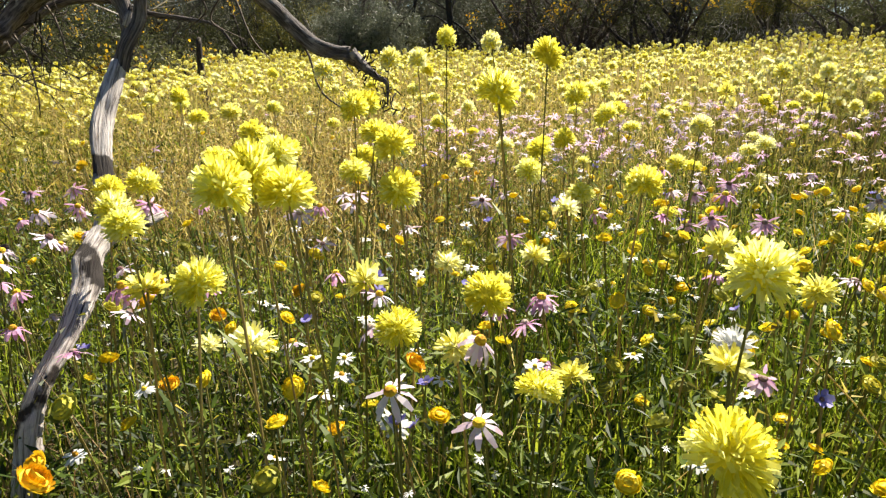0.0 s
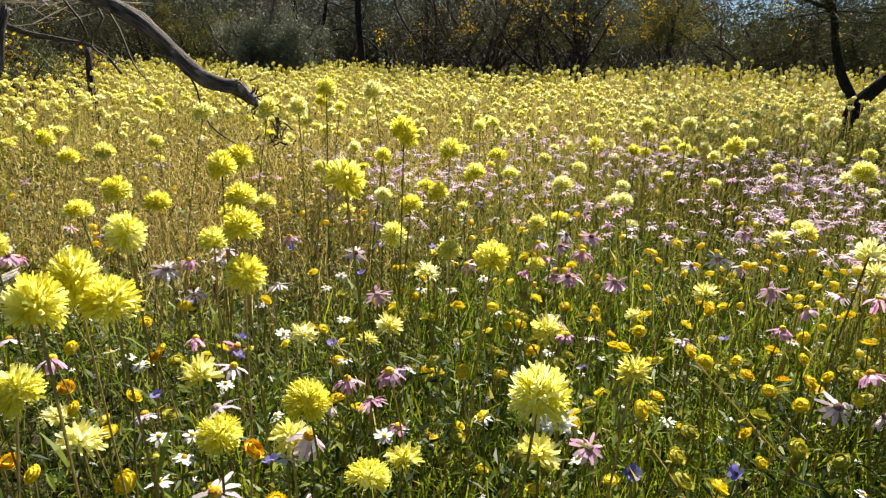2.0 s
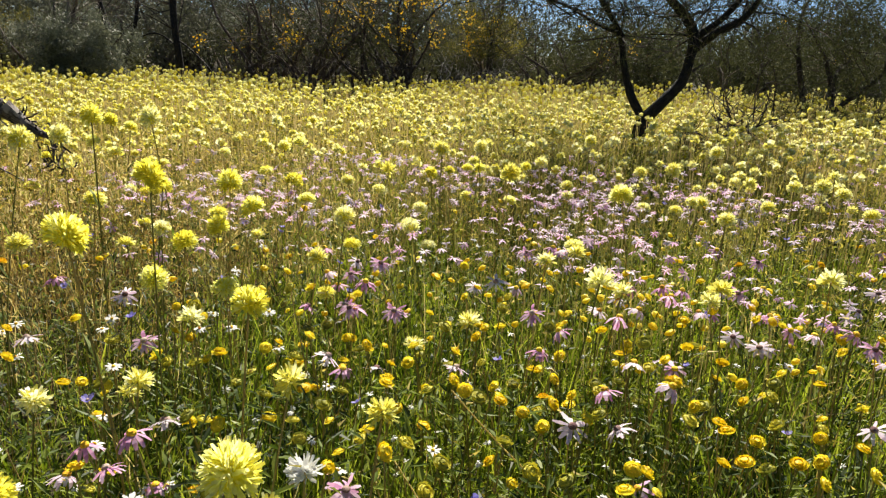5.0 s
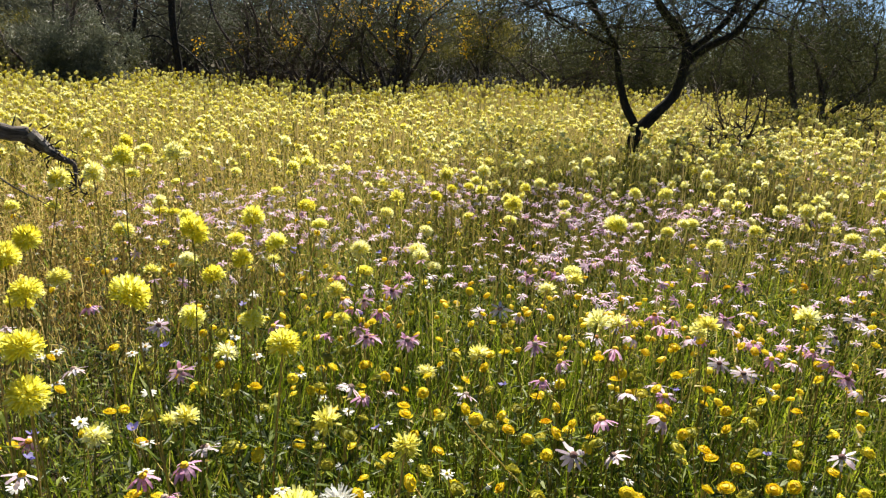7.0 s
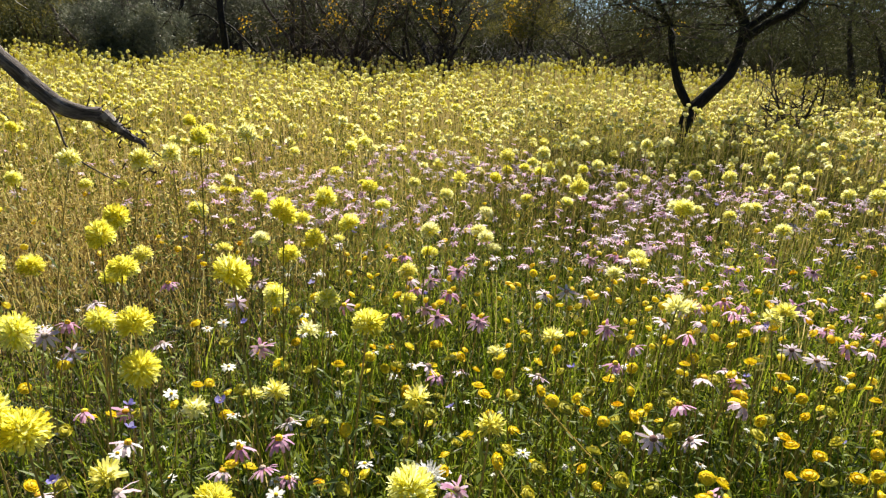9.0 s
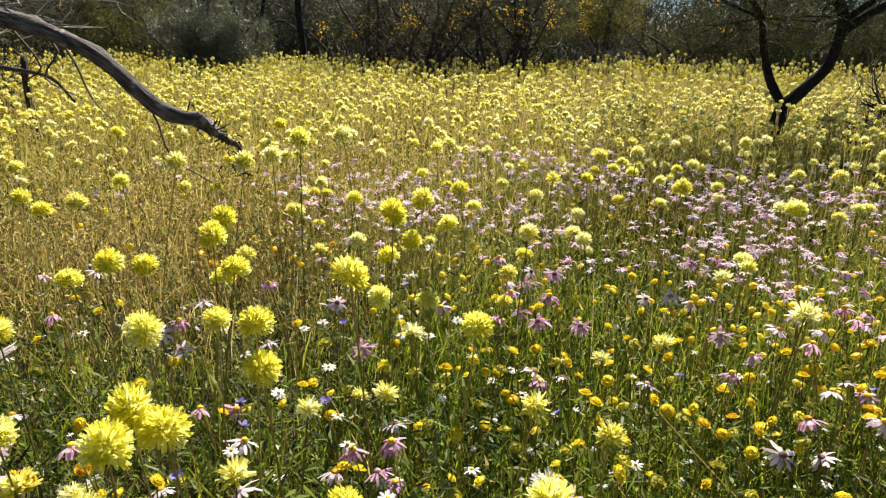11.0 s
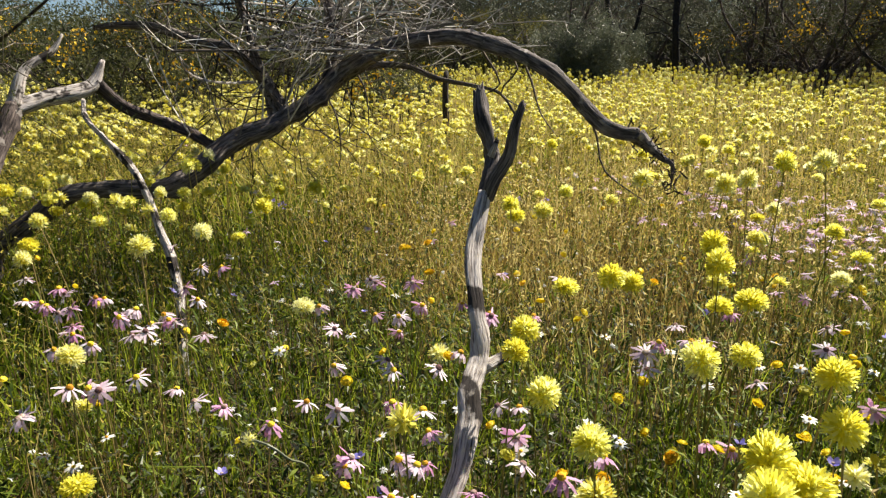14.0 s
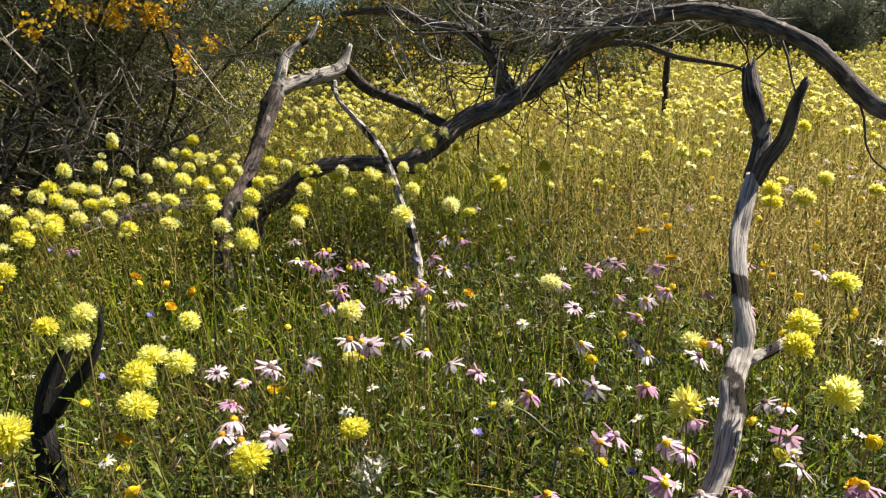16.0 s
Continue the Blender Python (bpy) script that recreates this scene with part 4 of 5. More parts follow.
def far_button(k):
    rng = np.random.default_rng(360 + k)
    v, f = ball((0, 0, 0), (1, 1, 0.5), 7, 4)
    v = v + rng.normal(size=v.shape) * 0.07
    return v @ np.array(Euler((rng.uniform(-0.7, 0.7), rng.uniform(-0.7, 0.7), 0)).to_matrix()).T, f


def stalks(name, label, places, width):
    q = np.column_stack([places[:, :2] + rng.normal(size=(len(places), 2)) * 0.02, hill(places[:, 0], places[:, 1])])
    top = places - [0, 0, 0.006]
    w = np.column_stack([np.full(len(q), width), np.zeros(len(q)), np.zeros(len(q))]) * np.clip(np.hypot(q[:, 0] - 0.6, q[:, 1] - 0.5) / 2, 0.7, 3)[:, None]
    v = np.stack([q - w, q + w, top + w * 0.6, top - w * 0.6], 1).reshape(-1, 3)
    f = np.arange(len(q) * 4).reshape(-1, 4)
    return tagged(new(name, mesh(name, v, f, STEM)), label, "stems", kind="stuff")


far_r = np.hypot(far[:, 0] - EYE[0], far[:, 1] - EYE[1])
pale = rng.random(len(far)) < 0.15 + 0.65 * np.clip((far[:, 0] + 0.6) / 1.6, 0, 1)
for pick, tone, mat_ in ((~pale, "lemon-yellow", FAR_LEMON), (pale, "pale cream-yellow", FAR_CREAM)):
    q, d = far[pick], far_r[pick]
    far_heads("distant_pompom_flowers", "sea of " + tone + " pompom flowers reaching to the scrub", "flowers", q[(d >= 4.2) & (d < 6.2)], 0.0195, mat_, distant_pom, 40)
    far_heads("remote_pompom_flowers", tone + " haze of pompom flowers below the scrub", "flowers", q[d >= 6.2], 0.0190, mat_, remote_pom, 39)
    far_heads("far_pompom_flowers", "crowded " + tone + " pompom flowers across the back of the meadow", "flowers", q[d < 4.2], 0.0195, mat_, far_pom, 41)
stalks("far_pompom_stems", "thin stems of the crowded pompom flowers", far, 0.0012)

# pink everlasting daisies: a drift across the middle, clumps by the dead wood
set_pinks = np.array(PINKS + PINKS_NEAR + PINKS_RIGHT + PINKS_DRIFT + PINKS_WOOD)
p, r = scatter(40000, 0.5, 6.0, 0.6)
want = 1.7 * patch(p, 0.55, 2.75, 0.85, 0.5) + 1.7 * patch(p, 1.6, 2.45, 0.55, 0.45) + 0.45 * patch(p, -0.2, 2.6, 0.6, 0.4) + 0.05 * patch(p, 0.2, 1.5, 0.6, 0.4) + 0.03 * patch(p, -0.7, 1.1, 0.5, 0.5) + 0.2 * patch(p, 2.6, 4.6, 0.9, 0.8) + 0.003
keep = (rng.random(len(p)) < want * np.clip(2.2 * lumps(p, 5.0, 23) - 0.55, 0.05, 1.2)) & in_view(p)
p = np.column_stack([p, rng.normal(0.315, 0.03, len(p)).clip(0.22, 0.38)])[keep]
p = thinned(p[np.argsort(np.hypot(p[:, 0] - 0.6, p[:, 1] - 0.5))], set_pinks, 0.022)
near, far = near_first(p, 200 - len(set_pinks))
group = "pink daisies of the meadow"
variants = [daisy_variant(200 + k, int(10 + k % 4), 0.0185, 0.0052, PINK if k % 2 else PALE_PINK, DISC if k % 3 else OLD_DISC, "pink_daisy",
                          "mauve-pink everlasting daisy with a yellow disc" if k % 3 else "pale pink everlasting daisy with a faded brown disc", "flower", group, 0.32, 0.25 + 0.17 * (k % 3)) for k in range(7)]
plant(variants, PINKS + PINKS_NEAR + PINKS_RIGHT + PINKS_DRIFT + PINKS_WOOD + near.tolist(), 32, (0.95, 1.2))
far_heads("far_pink_daisies", "drift of mauve-pink daisies across the middle of the meadow", "flowers", far[::2], 0.0155, PINK, far_daisy, 42)
far_heads("far_pale_daisies", "pale pink daisies mixed into the drift", "flowers", far[1::2], 0.0150, PALE_PINK, far_daisy, 47)
stalks("far_daisy_stems", "thin stems of the pink daisies", far, 0.001)

# golden buttons
set_buttons = np.array(BUTTONS + BUTTONS_GREEN + BUTTONS_RIGHT)
p, r = scatter(16000, 0.45, 6.0, 0.7)
want = 0.95 * patch(p, 0.85, 1.6, 0.5, 0.5) + 0.3 * patch(p, 0.4, 1.7, 0.6, 0.5) + 0.12 * patch(p, 1.5, 2.2, 0.6, 0.6) + 0.03
keep = (rng.random(len(p)) < want * (0.3 + 0.9 * lumps(p, 2.8, 27))) & in_view(p)
p = np.column_stack([p, rng.normal(0.27, 0.04, len(p)).clip(0.16, 0.36)])[keep]
p = thinned(p[np.argsort(np.hypot(p[:, 0] - 0.6, p[:, 1] - 0.5))], set_buttons, 0.03)
near, far = near_first(p, 290 - len(set_buttons))
variants = [button_variant(400 + k, BUDS if k in (2, 5) else GOLD, 0.0102 + 0.0014 * (k % 3), "button_flower", "small unopened olive-yellow everlasting bud on a green stem" if k in (2, 5) else "small golden-yellow button everlasting on a green stem", "flower",
                           "golden button flowers of the meadow", False) for k in range(6)]
plant(variants, BUTTONS + BUTTONS_GREEN + BUTTONS_RIGHT + near.tolist(), 33)
if len(far):
    far_heads("far_button_flowers", "scattered golden button flowers farther off", "flowers", far, 0.009, GOLD, far_button, 43)
    stalks("far_button_stems", "stems of the golden button flowers", far, 0.001)
variants = [button_variant(450 + k, AMBER, 0.0120, "orange_flower", "orange-yellow cup-shaped everlasting with a darker centre", "flower",
                           "orange cup flowers of the meadow", True) for k in range(4)]
p, r = scatter(120, 0.5, 2.2, 1.0)
p = np.column_stack([p, rng.uniform(0.22, 0.32, len(p))])[in_view(p)]
plant(variants, ORANGES + p[:10].tolist(), 34)

# flowers behind the viewpoint
p, r = scatter(6500, 0.7, 13.0, 0.7, 116, 322)
p = np.column_stack([p, rng.normal(0.385, 0.045, len(p)).clip(0.26, 0.5)])[rng.random(len(p)) < 0.2 + 0.8 * lumps(p, 1.7, 29)]
far_heads("outlying_pompom_flowers", "lemon-yellow pompom flowers of the meadow behind the viewpoint", "flowers", p, 0.019, LEMON, remote_pom, 48)
stalks("outlying_pompom_stems", "thin stems of the pompom flowers behind the viewpoint", p, 0.0012)
p, r = scatter(1600, 0.8, 8.0, 0.7, 118, 320)
p = np.column_stack([p, rng.normal(0.30, 0.04, len(p)).clip(0.2, 0.36)])
far_heads("outlying_pink_daisies", "mauve-pink daisies of the meadow behind the viewpoint", "flowers", p[:450], 0.0175, PINK, far_daisy, 49)
far_heads("outlying_button_flowers", "golden button flowers of the meadow behind the viewpoint", "flowers", p[900:], 0.010, GOLD, far_button, 50)
stalks("outlying_daisy_stems", "thin stems of the daisies behind the viewpoint", p, 0.001)

# small white daisies and violet flowers
p, r = scatter(700, 0.45, 3.2, 0.8)
want = 0.10 + 0.7 * patch(p, 0.1, 1.5, 0.5, 0.4) + 0.3 * patch(p, -0.6, 0.8, 0.7, 0.5)
p = np.column_stack([p, rng.uniform(0.16, 0.28, len(p))])[(rng.random(len(p)) < want) & in_view(p)]
variants = [daisy_variant(500 + k, 10 + k, 0.0105, 0.0042, WHITE, DISC, "white_daisy", "small white daisy with a yellow disc low in the grass", "flower",
                          "small white daisies of the meadow", 0.25, 0.05) for k in range(4)]
white_near, white_far = near_first(p, 60)
plant(variants, WHITES + white_near.tolist(), 35)
plant([ragged_pom_variant(128, WHITE, "pure white everlasting with a full ragged head", 1.2)], [(0.552, 1.20, 0.312)], 36)
far_heads("far_white_daisies", "small white daisies farther off", "flowers", white_far, 0.0105, WHITE, far_daisy, 46)
p, r = scatter(260, 0.5, 3.0, 0.8)
p = np.column_stack([p, rng.uniform(0.18, 0.30, len(p))])[in_view(p)]
variants = [daisy_variant(540 + k, 6, 0.009, 0.0075, BLUE, OLD_DISC, "violet_flower", "small violet-blue bell flower on a thin stem", "flower",
                          "violet flowers of the meadow", 0.25, -0.6) for k in range(4)]
plant(variants, p[:80].tolist(), 36)
# tiny white specks of blossom
p, r = scatter(1900, 0.5, 4.0, 0.8)
p = np.column_stack([p, rng.uniform(0.12, 0.30, len(p))])[rng.random(len(p)) < 0.15 + 0.85 * lumps(p, 2.6, 31)]
far_heads("white_blossom_specks", "tiny white blossoms scattered through the grass", "flowers", p, 0.006, WHITE, far_daisy, 44)


# ---- dead wood ----
def limb(name, points, radii, mat, parent, seed, sides=12, gnarl=0.2, step=0.012, flat=1.0, ragged=0.0, label="", knots=0):
    return part(name, tube(points, radii, sides, step, gnarl, seed, flat, ragged, knots), mat, parent, label, smooth=True)


STICK = [
    (-0.1, 0.8, -0.03), (-0.125, 0.845, 0.12), (-0.148, 0.882, 0.2), (-0.173, 0.94, 0.249), (-0.21, 0.992, 0.288), (-0.241, 1.026, 0.323),
    (-0.27, 1.072, 0.35), (-0.307, 1.098, 0.405), (-0.338, 1.12, 0.445), (-0.367, 1.148, 0.485), (-0.393, 1.185, 0.53), (-0.413, 1.218, 0.569),
]
STICK_PRONG = [
    (-0.413, 1.218, 0.567), (-0.428, 1.242, 0.596), (-0.441, 1.264, 0.621), (-0.455, 1.27, 0.645), (-0.472, 1.274, 0.671), (-0.495, 1.285, 0.702),
    (-0.513, 1.297, 0.738),
]
STICK_SPUR = [
    (-0.409, 1.218, 0.560), (-0.399, 1.225, 0.593), (-0.394, 1.234, 0.609), (-0.385, 1.248, 0.638), (-0.38, 1.257, 0.687), (-0.378, 1.273, 0.725),
]
STICK_STUB = [
    (-0.257, 1.065, 0.339), (-0.257, 1.092, 0.341), (-0.257, 1.121, 0.345), (-0.261, 1.154, 0.35),
]
stick = thing("dead_sapling", "bleached grey forked dead stick standing upright in the meadow", "dead branch")
limb("trunk", STICK, [0.0120, 0.0120, 0.0125, 0.0140, 0.0145, 0.0130, 0.0122], BARK_GREY, stick, 1, 18, 0.34, 0.006, knots=26)
limb("prong", STICK_PRONG, [0.0135, 0.0125, 0.0135, 0.016, 0.0175, 0.0165, 0.012], DEAD_BARK, stick, 2, 16, 0.35, 0.006, 0.8, 0.022, "dark split prong", 10)
limb("stripped_wood", [(x + 0.008, y + 0.003, z) for x, y, z in STICK_PRONG[1:]], [0.0085, 0.0075, 0.006, 0.0055, 0.005, 0.004], BARK_GREY, stick, 20, 10, 0.3, 0.008, 0.8, 0.012, "bleached strip without bark", 6)
limb("prong", STICK_SPUR, [0.0115, 0.0105, 0.0095, 0.0085, 0.006], DEAD_BARK, stick, 3, 10, 0.2, 0.008, 1.0, 0.006, "dark stripped prong")
limb("stub", [(-0.437, 1.254, 0.628), (-0.433, 1.259, 0.643), (-0.430, 1.265, 0.659)], [0.006, 0.005, 0.003], BARK_GREY, stick, 5, 8, 0.3, 0.006, 1.0, 0.005)
limb("stub", STICK_STUB, [0.011, 0.009, 0.008, 0.0055], BARK_GREY, stick, 4, 10, 0.3, 0.01, 1.0, 0.01)

ARCH = [
    (-2.007, 0.637, 0.196), (-1.976, 0.709, 0.267), (-1.937, 0.787, 0.328), (-1.906, 0.846, 0.372), (-1.873, 0.893, 0.386), (-1.814, 0.966, 0.393),
    (-1.753, 1.037, 0.39), (-1.689, 1.107, 0.4), (-1.698, 1.189, 0.434), (-1.701, 1.253, 0.479), (-1.694, 1.334, 0.522), (-1.658, 1.422, 0.555),
    (-1.633, 1.497, 0.589), (-1.61, 1.551, 0.625), (-1.595, 1.61, 0.665), (-1.562, 1.659, 0.718), (-1.481, 1.696, 0.769), (-1.427, 1.748, 0.804),
    (-1.342, 1.821, 0.829), (-1.224, 1.882, 0.836), (-1.109, 1.915, 0.81), (-1.008, 1.931, 0.783), (-0.932, 1.969, 0.739), (-0.866, 1.993, 0.685),
    (-0.822, 2.019, 0.631), (-0.767, 2.055, 0.577), (-0.706, 2.115, 0.559),
]
ARCH_TAIL = [
    (-0.706, 2.115, 0.559), (-0.68, 2.135, 0.528), (-0.648, 2.161, 0.492), (-0.626, 2.18, 0.472), (-0.615, 2.165, 0.415),
]
UPPER_LIMB = [
    (-1.885, 1.574, 0.549), (-2.021, 1.618, 0.675), (-2.159, 1.574, 0.792), (-2.283, 1.465, 0.831), (-2.362, 1.339, 0.883), (-2.449, 1.234, 0.892),
    (-2.521, 1.166, 0.882),
]
UPRIGHT_LIMB = [
    (-1.849, 1.603, 0.57), (-1.922, 1.589, 0.649), (-1.994, 1.568, 0.761), (-2.039, 1.57, 0.864), (-2.082, 1.565, 0.966), (-2.104, 1.541, 1.106),
]
UNDER_LIMB = [
    (-1.743, 1.701, 0.651), (-1.666, 1.825, 0.733), (-1.581, 1.94, 0.738), (-1.464, 2, 0.695), (-1.346, 2.053, 0.674), (-1.256, 2.099, 0.65),
    (-1.21, 2.133, 0.575),
]
LEAN_LIMB = [
    (-1.838, 1.67, 0.597), (-1.871, 1.782, 0.672), (-1.933, 1.879, 0.795), (-1.984, 1.89, 0.902), (-2.029, 1.899, 1.051),
]
LIGHT_TWIG = [
    (-1.725, 1.189, 0.786), (-1.739, 1.207, 0.745), (-1.75, 1.256, 0.716), (-1.767, 1.341, 0.699), (-1.819, 1.464, 0.694),
]
arch = thing("fallen_tree", "fallen dead tree whose dark grey trunk arches over the flowers", "dead tree")
limb("trunk", [(ARCH[0][0] + 0.12, ARCH[0][1] - 0.1, -0.03)] + ARCH, [0.032, 0.029, 0.028, 0.028, 0.030, 0.031, 0.032, 0.031, 0.029, 0.026, 0.0235, 0.022, 0.021, 0.020], DEAD_BARK, arch, 5, 18, 0.2, 0.012, knots=40)
limb("broken_end", ARCH_TAIL, [0.024, 0.014, 0.009, 0.006, 0.002], DEAD_BARK, arch, 6, 10, 0.4, 0.01, 1.0, 0.01)
limb("limb", UPPER_LIMB, [0.026, 0.024, 0.021, 0.019, 0.017, 0.010], DEAD_BARK, arch, 7, 10, 0.2, 0.02)
limb("limb", UPRIGHT_LIMB, [0.022, 0.018, 0.015, 0.012], DEAD_BARK, arch, 8, 10, 0.2, 0.02)
limb("limb", UNDER_LIMB, [0.018, 0.013, 0.010, 0.007, 0.004], DEAD_BARK, arch, 9, 9, 0.2, 0.02)
limb("limb", LEAN_LIMB, [0.032, 0.028, 0.024, 0.02], DEAD_BARK, arch, 10, 10, 0.2, 0.02)
limb("twig", LIGHT_TWIG, [0.003, 0.004, 0.005, 0.006], BARK_GREY, arch, 11, 6, 0.1, 0.02, label="bleached bare twig")

STUMP = [
    (-1.755, 0.506, 0.275), (-1.868, 0.583, 0.348), (-1.978, 0.658, 0.432), (-2.086, 0.735, 0.547), (-2.155, 0.798, 0.638),
]
STUMP_LEFT = [
    (-2.156, 0.795, 0.635), (-2.194, 0.837, 0.728), (-2.208, 0.878, 0.767), (-2.216, 0.943, 0.802), (-2.226, 0.987, 0.858),
]
STUMP_RIGHT = [
    (-2.156, 0.79, 0.629), (-2.178, 0.9, 0.653), (-2.193, 1.02, 0.676), (-2.205, 1.06, 0.701), (-2.218, 1.099, 0.77),
]
STUMP_LINK = [
    (-2.206, 1.057, 0.701), (-2.209, 1.137, 0.611), (-2.173, 1.236, 0.558), (-2.107, 1.317, 0.516), (-1.98, 1.35, 0.477), (-1.881, 1.371, 0.459),
]
stump = thing("broken_trunk", "leaning grey broken trunk with two stub limbs beside the bush", "dead tree")
limb("trunk", [(STUMP[0][0] + 0.12, STUMP[0][1] - 0.06, -0.03)] + STUMP, [0.030, 0.028, 0.027, 0.026, 0.025, 0.024], TRUNK_BROWN, stump, 12, 16, 0.3, 0.012, knots=16)
limb("limb", STUMP_LEFT, [0.024, 0.018, 0.012, 0.010, 0.003], BARK_GREY, stump, 13, 10, 0.3, 0.012)
limb("limb", STUMP_RIGHT, [0.026, 0.024, 0.026, 0.022, 0.008], BARK_GREY, stump, 14, 12, 0.3, 0.012)
limb("limb", STUMP_LINK, [0.022, 0.020, 0.019, 0.017, 0.014], TRUNK_BROWN, stump, 15, 10, 0.25, 0.015)

TWIG = [
    (-1.999, 0.964, 0.655), (-1.917, 0.944, 0.603), (-1.781, 0.963, 0.543), (-1.612, 0.972, 0.484), (-1.492, 0.971, 0.414), (-1.402, 0.962, 0.343),
    (-1.302, 0.951, 0.287), (-1.199, 0.924, 0.219), (-1.091, 0.882, 0.143),
]
twig = thing("bent_stick", "thin bent bleached stick leaning from the broken trunk to the ground", "dead branch")
limb("stick", TWIG + [(TWIG[-1][0] + 0.06, TWIG[-1][1] - 0.03, -0.02)], [0.006, 0.009, 0.010, 0.010, 0.010, 0.010, 0.010], BARK_GREY, twig, 16, 10, 0.3, 0.012, knots=14)

CHAR = [
    (-0.805, 0.146, 0.363), (-0.802, 0.123, 0.327), (-0.796, 0.1, 0.283), (-0.786, 0.083, 0.234), (-0.771, 0.078, 0.185), (-0.761, 0.078, -0.03),
]
CHAR_SPIKE = [
    (-0.786, 0.198, 0.407), (-0.778, 0.192, 0.377), (-0.772, 0.179, 0.345), (-0.77, 0.159, 0.316), (-0.772, 0.127, 0.282), (-0.771, 0.101, 0.248),
]
char = thing("charred_stump", "small black charred stump with a thin upright spike", "stump")
limb("stump", CHAR[::-1], [0.024, 0.021, 0.019, 0.017, 0.013, 0.006], BLACK_WOOD, char, 17, 16, 0.35, 0.01, 1.0, 0.02, knots=14)
limb("spike", CHAR_SPIKE[::-1], [0.012, 0.013, 0.012, 0.009, 0.006, 0.004], BLACK_WOOD, char, 21, 12, 0.35, 0.01, 0.8, 0.012, knots=8)
post = thing("small_stump", "slim broken dead post standing far back in the flowers", "stump", at=(-2.95, 3.32, 0))
limb("post", [(0.02, 0, -0.03), (0.0, 0, 0.25), (-0.02, 0.01, 0.45), (-0.03, 0.02, 0.62)], [0.022, 0.02, 0.019, 0.016], BARK_DARK, post, 19, 10, 0.3, 0.03, 1.0, 0.02)
BUD = [
    (-0.373, 0.725, 0.3), (-0.343, 0.738, 0.3), (-0.338, 0.763, 0.27), (-0.384, 0.819, 0.18),
]
bud = thing("nodding_bud", "pale hairy flower bud nodding on a bent stalk", "flower bud")
part("stalk", tube([(BUD[1][0] - 0.01, BUD[1][1] + 0.01, 0)] + BUD[::-1], [0.0024, 0.0022, 0.0020], 6, 0.015, 0.05)[:2], SAGE, bud)
tip = np.array(BUD[0])
d8 = sphere_dirs(70, -1.0, np.random.default_rng(8))
part("bud", joined([ball(tip, (0.008, 0.008, 0.0075), 9, 6), straps(tip + d8 * 0.006, unit(d8 + [-0.5, 0, 0.2]), unit(np.cross(d8, (0.3, 0.4, 0.8))), 0.006, 0.0025, 0.2, 0.5)]), PALE_LEMON, bud, "cream woolly bud")
d9 = sphere_dirs(14, 0.1, np.random.default_rng(9)) @ np.array(Euler((0.6, -1.0, 0)).to_matrix()).T
part("calyx", straps(tip + d9 * 0.006, d9, unit(np.cross(d9, (0.2, 0.5, 0.8))), 0.009, 0.004, 0.2, 0.3), SAGE, bud)
STALK_A = [
    (0.608, 1.33, 0.26), (0.654, 1.287, 0.24), (0.695, 1.272, 0.2), (0.716, 1.471, 0.05),
]
STALK_B = [
    (0.659, 1.412, 0.32), (0.727, 1.388, 0.27), (0.801, 1.435, 0.18), (0.861, 1.636, 0.03),
]
STALK_C = [
    (-0.287, 0.614, 0.26), (-0.309, 0.667, 0.22), (-0.384, 0.756, 0.12), (-0.469, 0.829, 0.02),
]
for q in (STALK_A, STALK_B, STALK_C):
    ob = thing("fallen_stalk", "thin dry straw stalk leaning through the flowers", "dry stalk", "fallen dry stalks")
    part("stalk", tube(q, [0.0009, 0.0008, 0.0006], 5, 0.03, 0.05)[:2], DRY, ob)
withered = thing("withered_plant", "withered silvery-white plant curled low in the grass", "dead plant", at=(-0.602, 0.543, 0.0))
wrng = np.random.default_rng(21)
for k in range(7):
    end = np.array([wrng.normal() * 0.035, wrng.normal() * 0.035, wrng.uniform(0.05, 0.13)])
    part("stem", tube([(0, 0, -0.01), end * 0.5 + wrng.normal(size=3) * 0.008, end], [0.0018, 0.0014, 0.001], 5, 0.02, 0.1, k)[:2], TWIG_GREY, withered)
    d = unit(wrng.normal(size=(12, 3)) + [0, 0, 0.1])
    part("leaf_cluster", straps(end * wrng.uniform(0.4, 1.0, (12, 1)), d, unit(np.cross(d, wrng.normal(size=(12, 3)))), wrng.uniform(0.014, 0.03, 12), 0.006, 0.9, 0.3), ASH, withered, "curled silvery leaves")
LOG = [
    (-2.59, 0.04, 0.1), (-2.643, 0.187, 0.11), (-2.662, 0.344, 0.12), (-2.72, 0.488, 0.12),
]
log = thing("log", "short grey log lying among the pompom flowers", "log")
limb("log", LOG, [0.04, 0.045, 0.045, 0.035], DEAD_BARK, log, 18, 12, 0.2, 0.03, 1.0, 0.01)


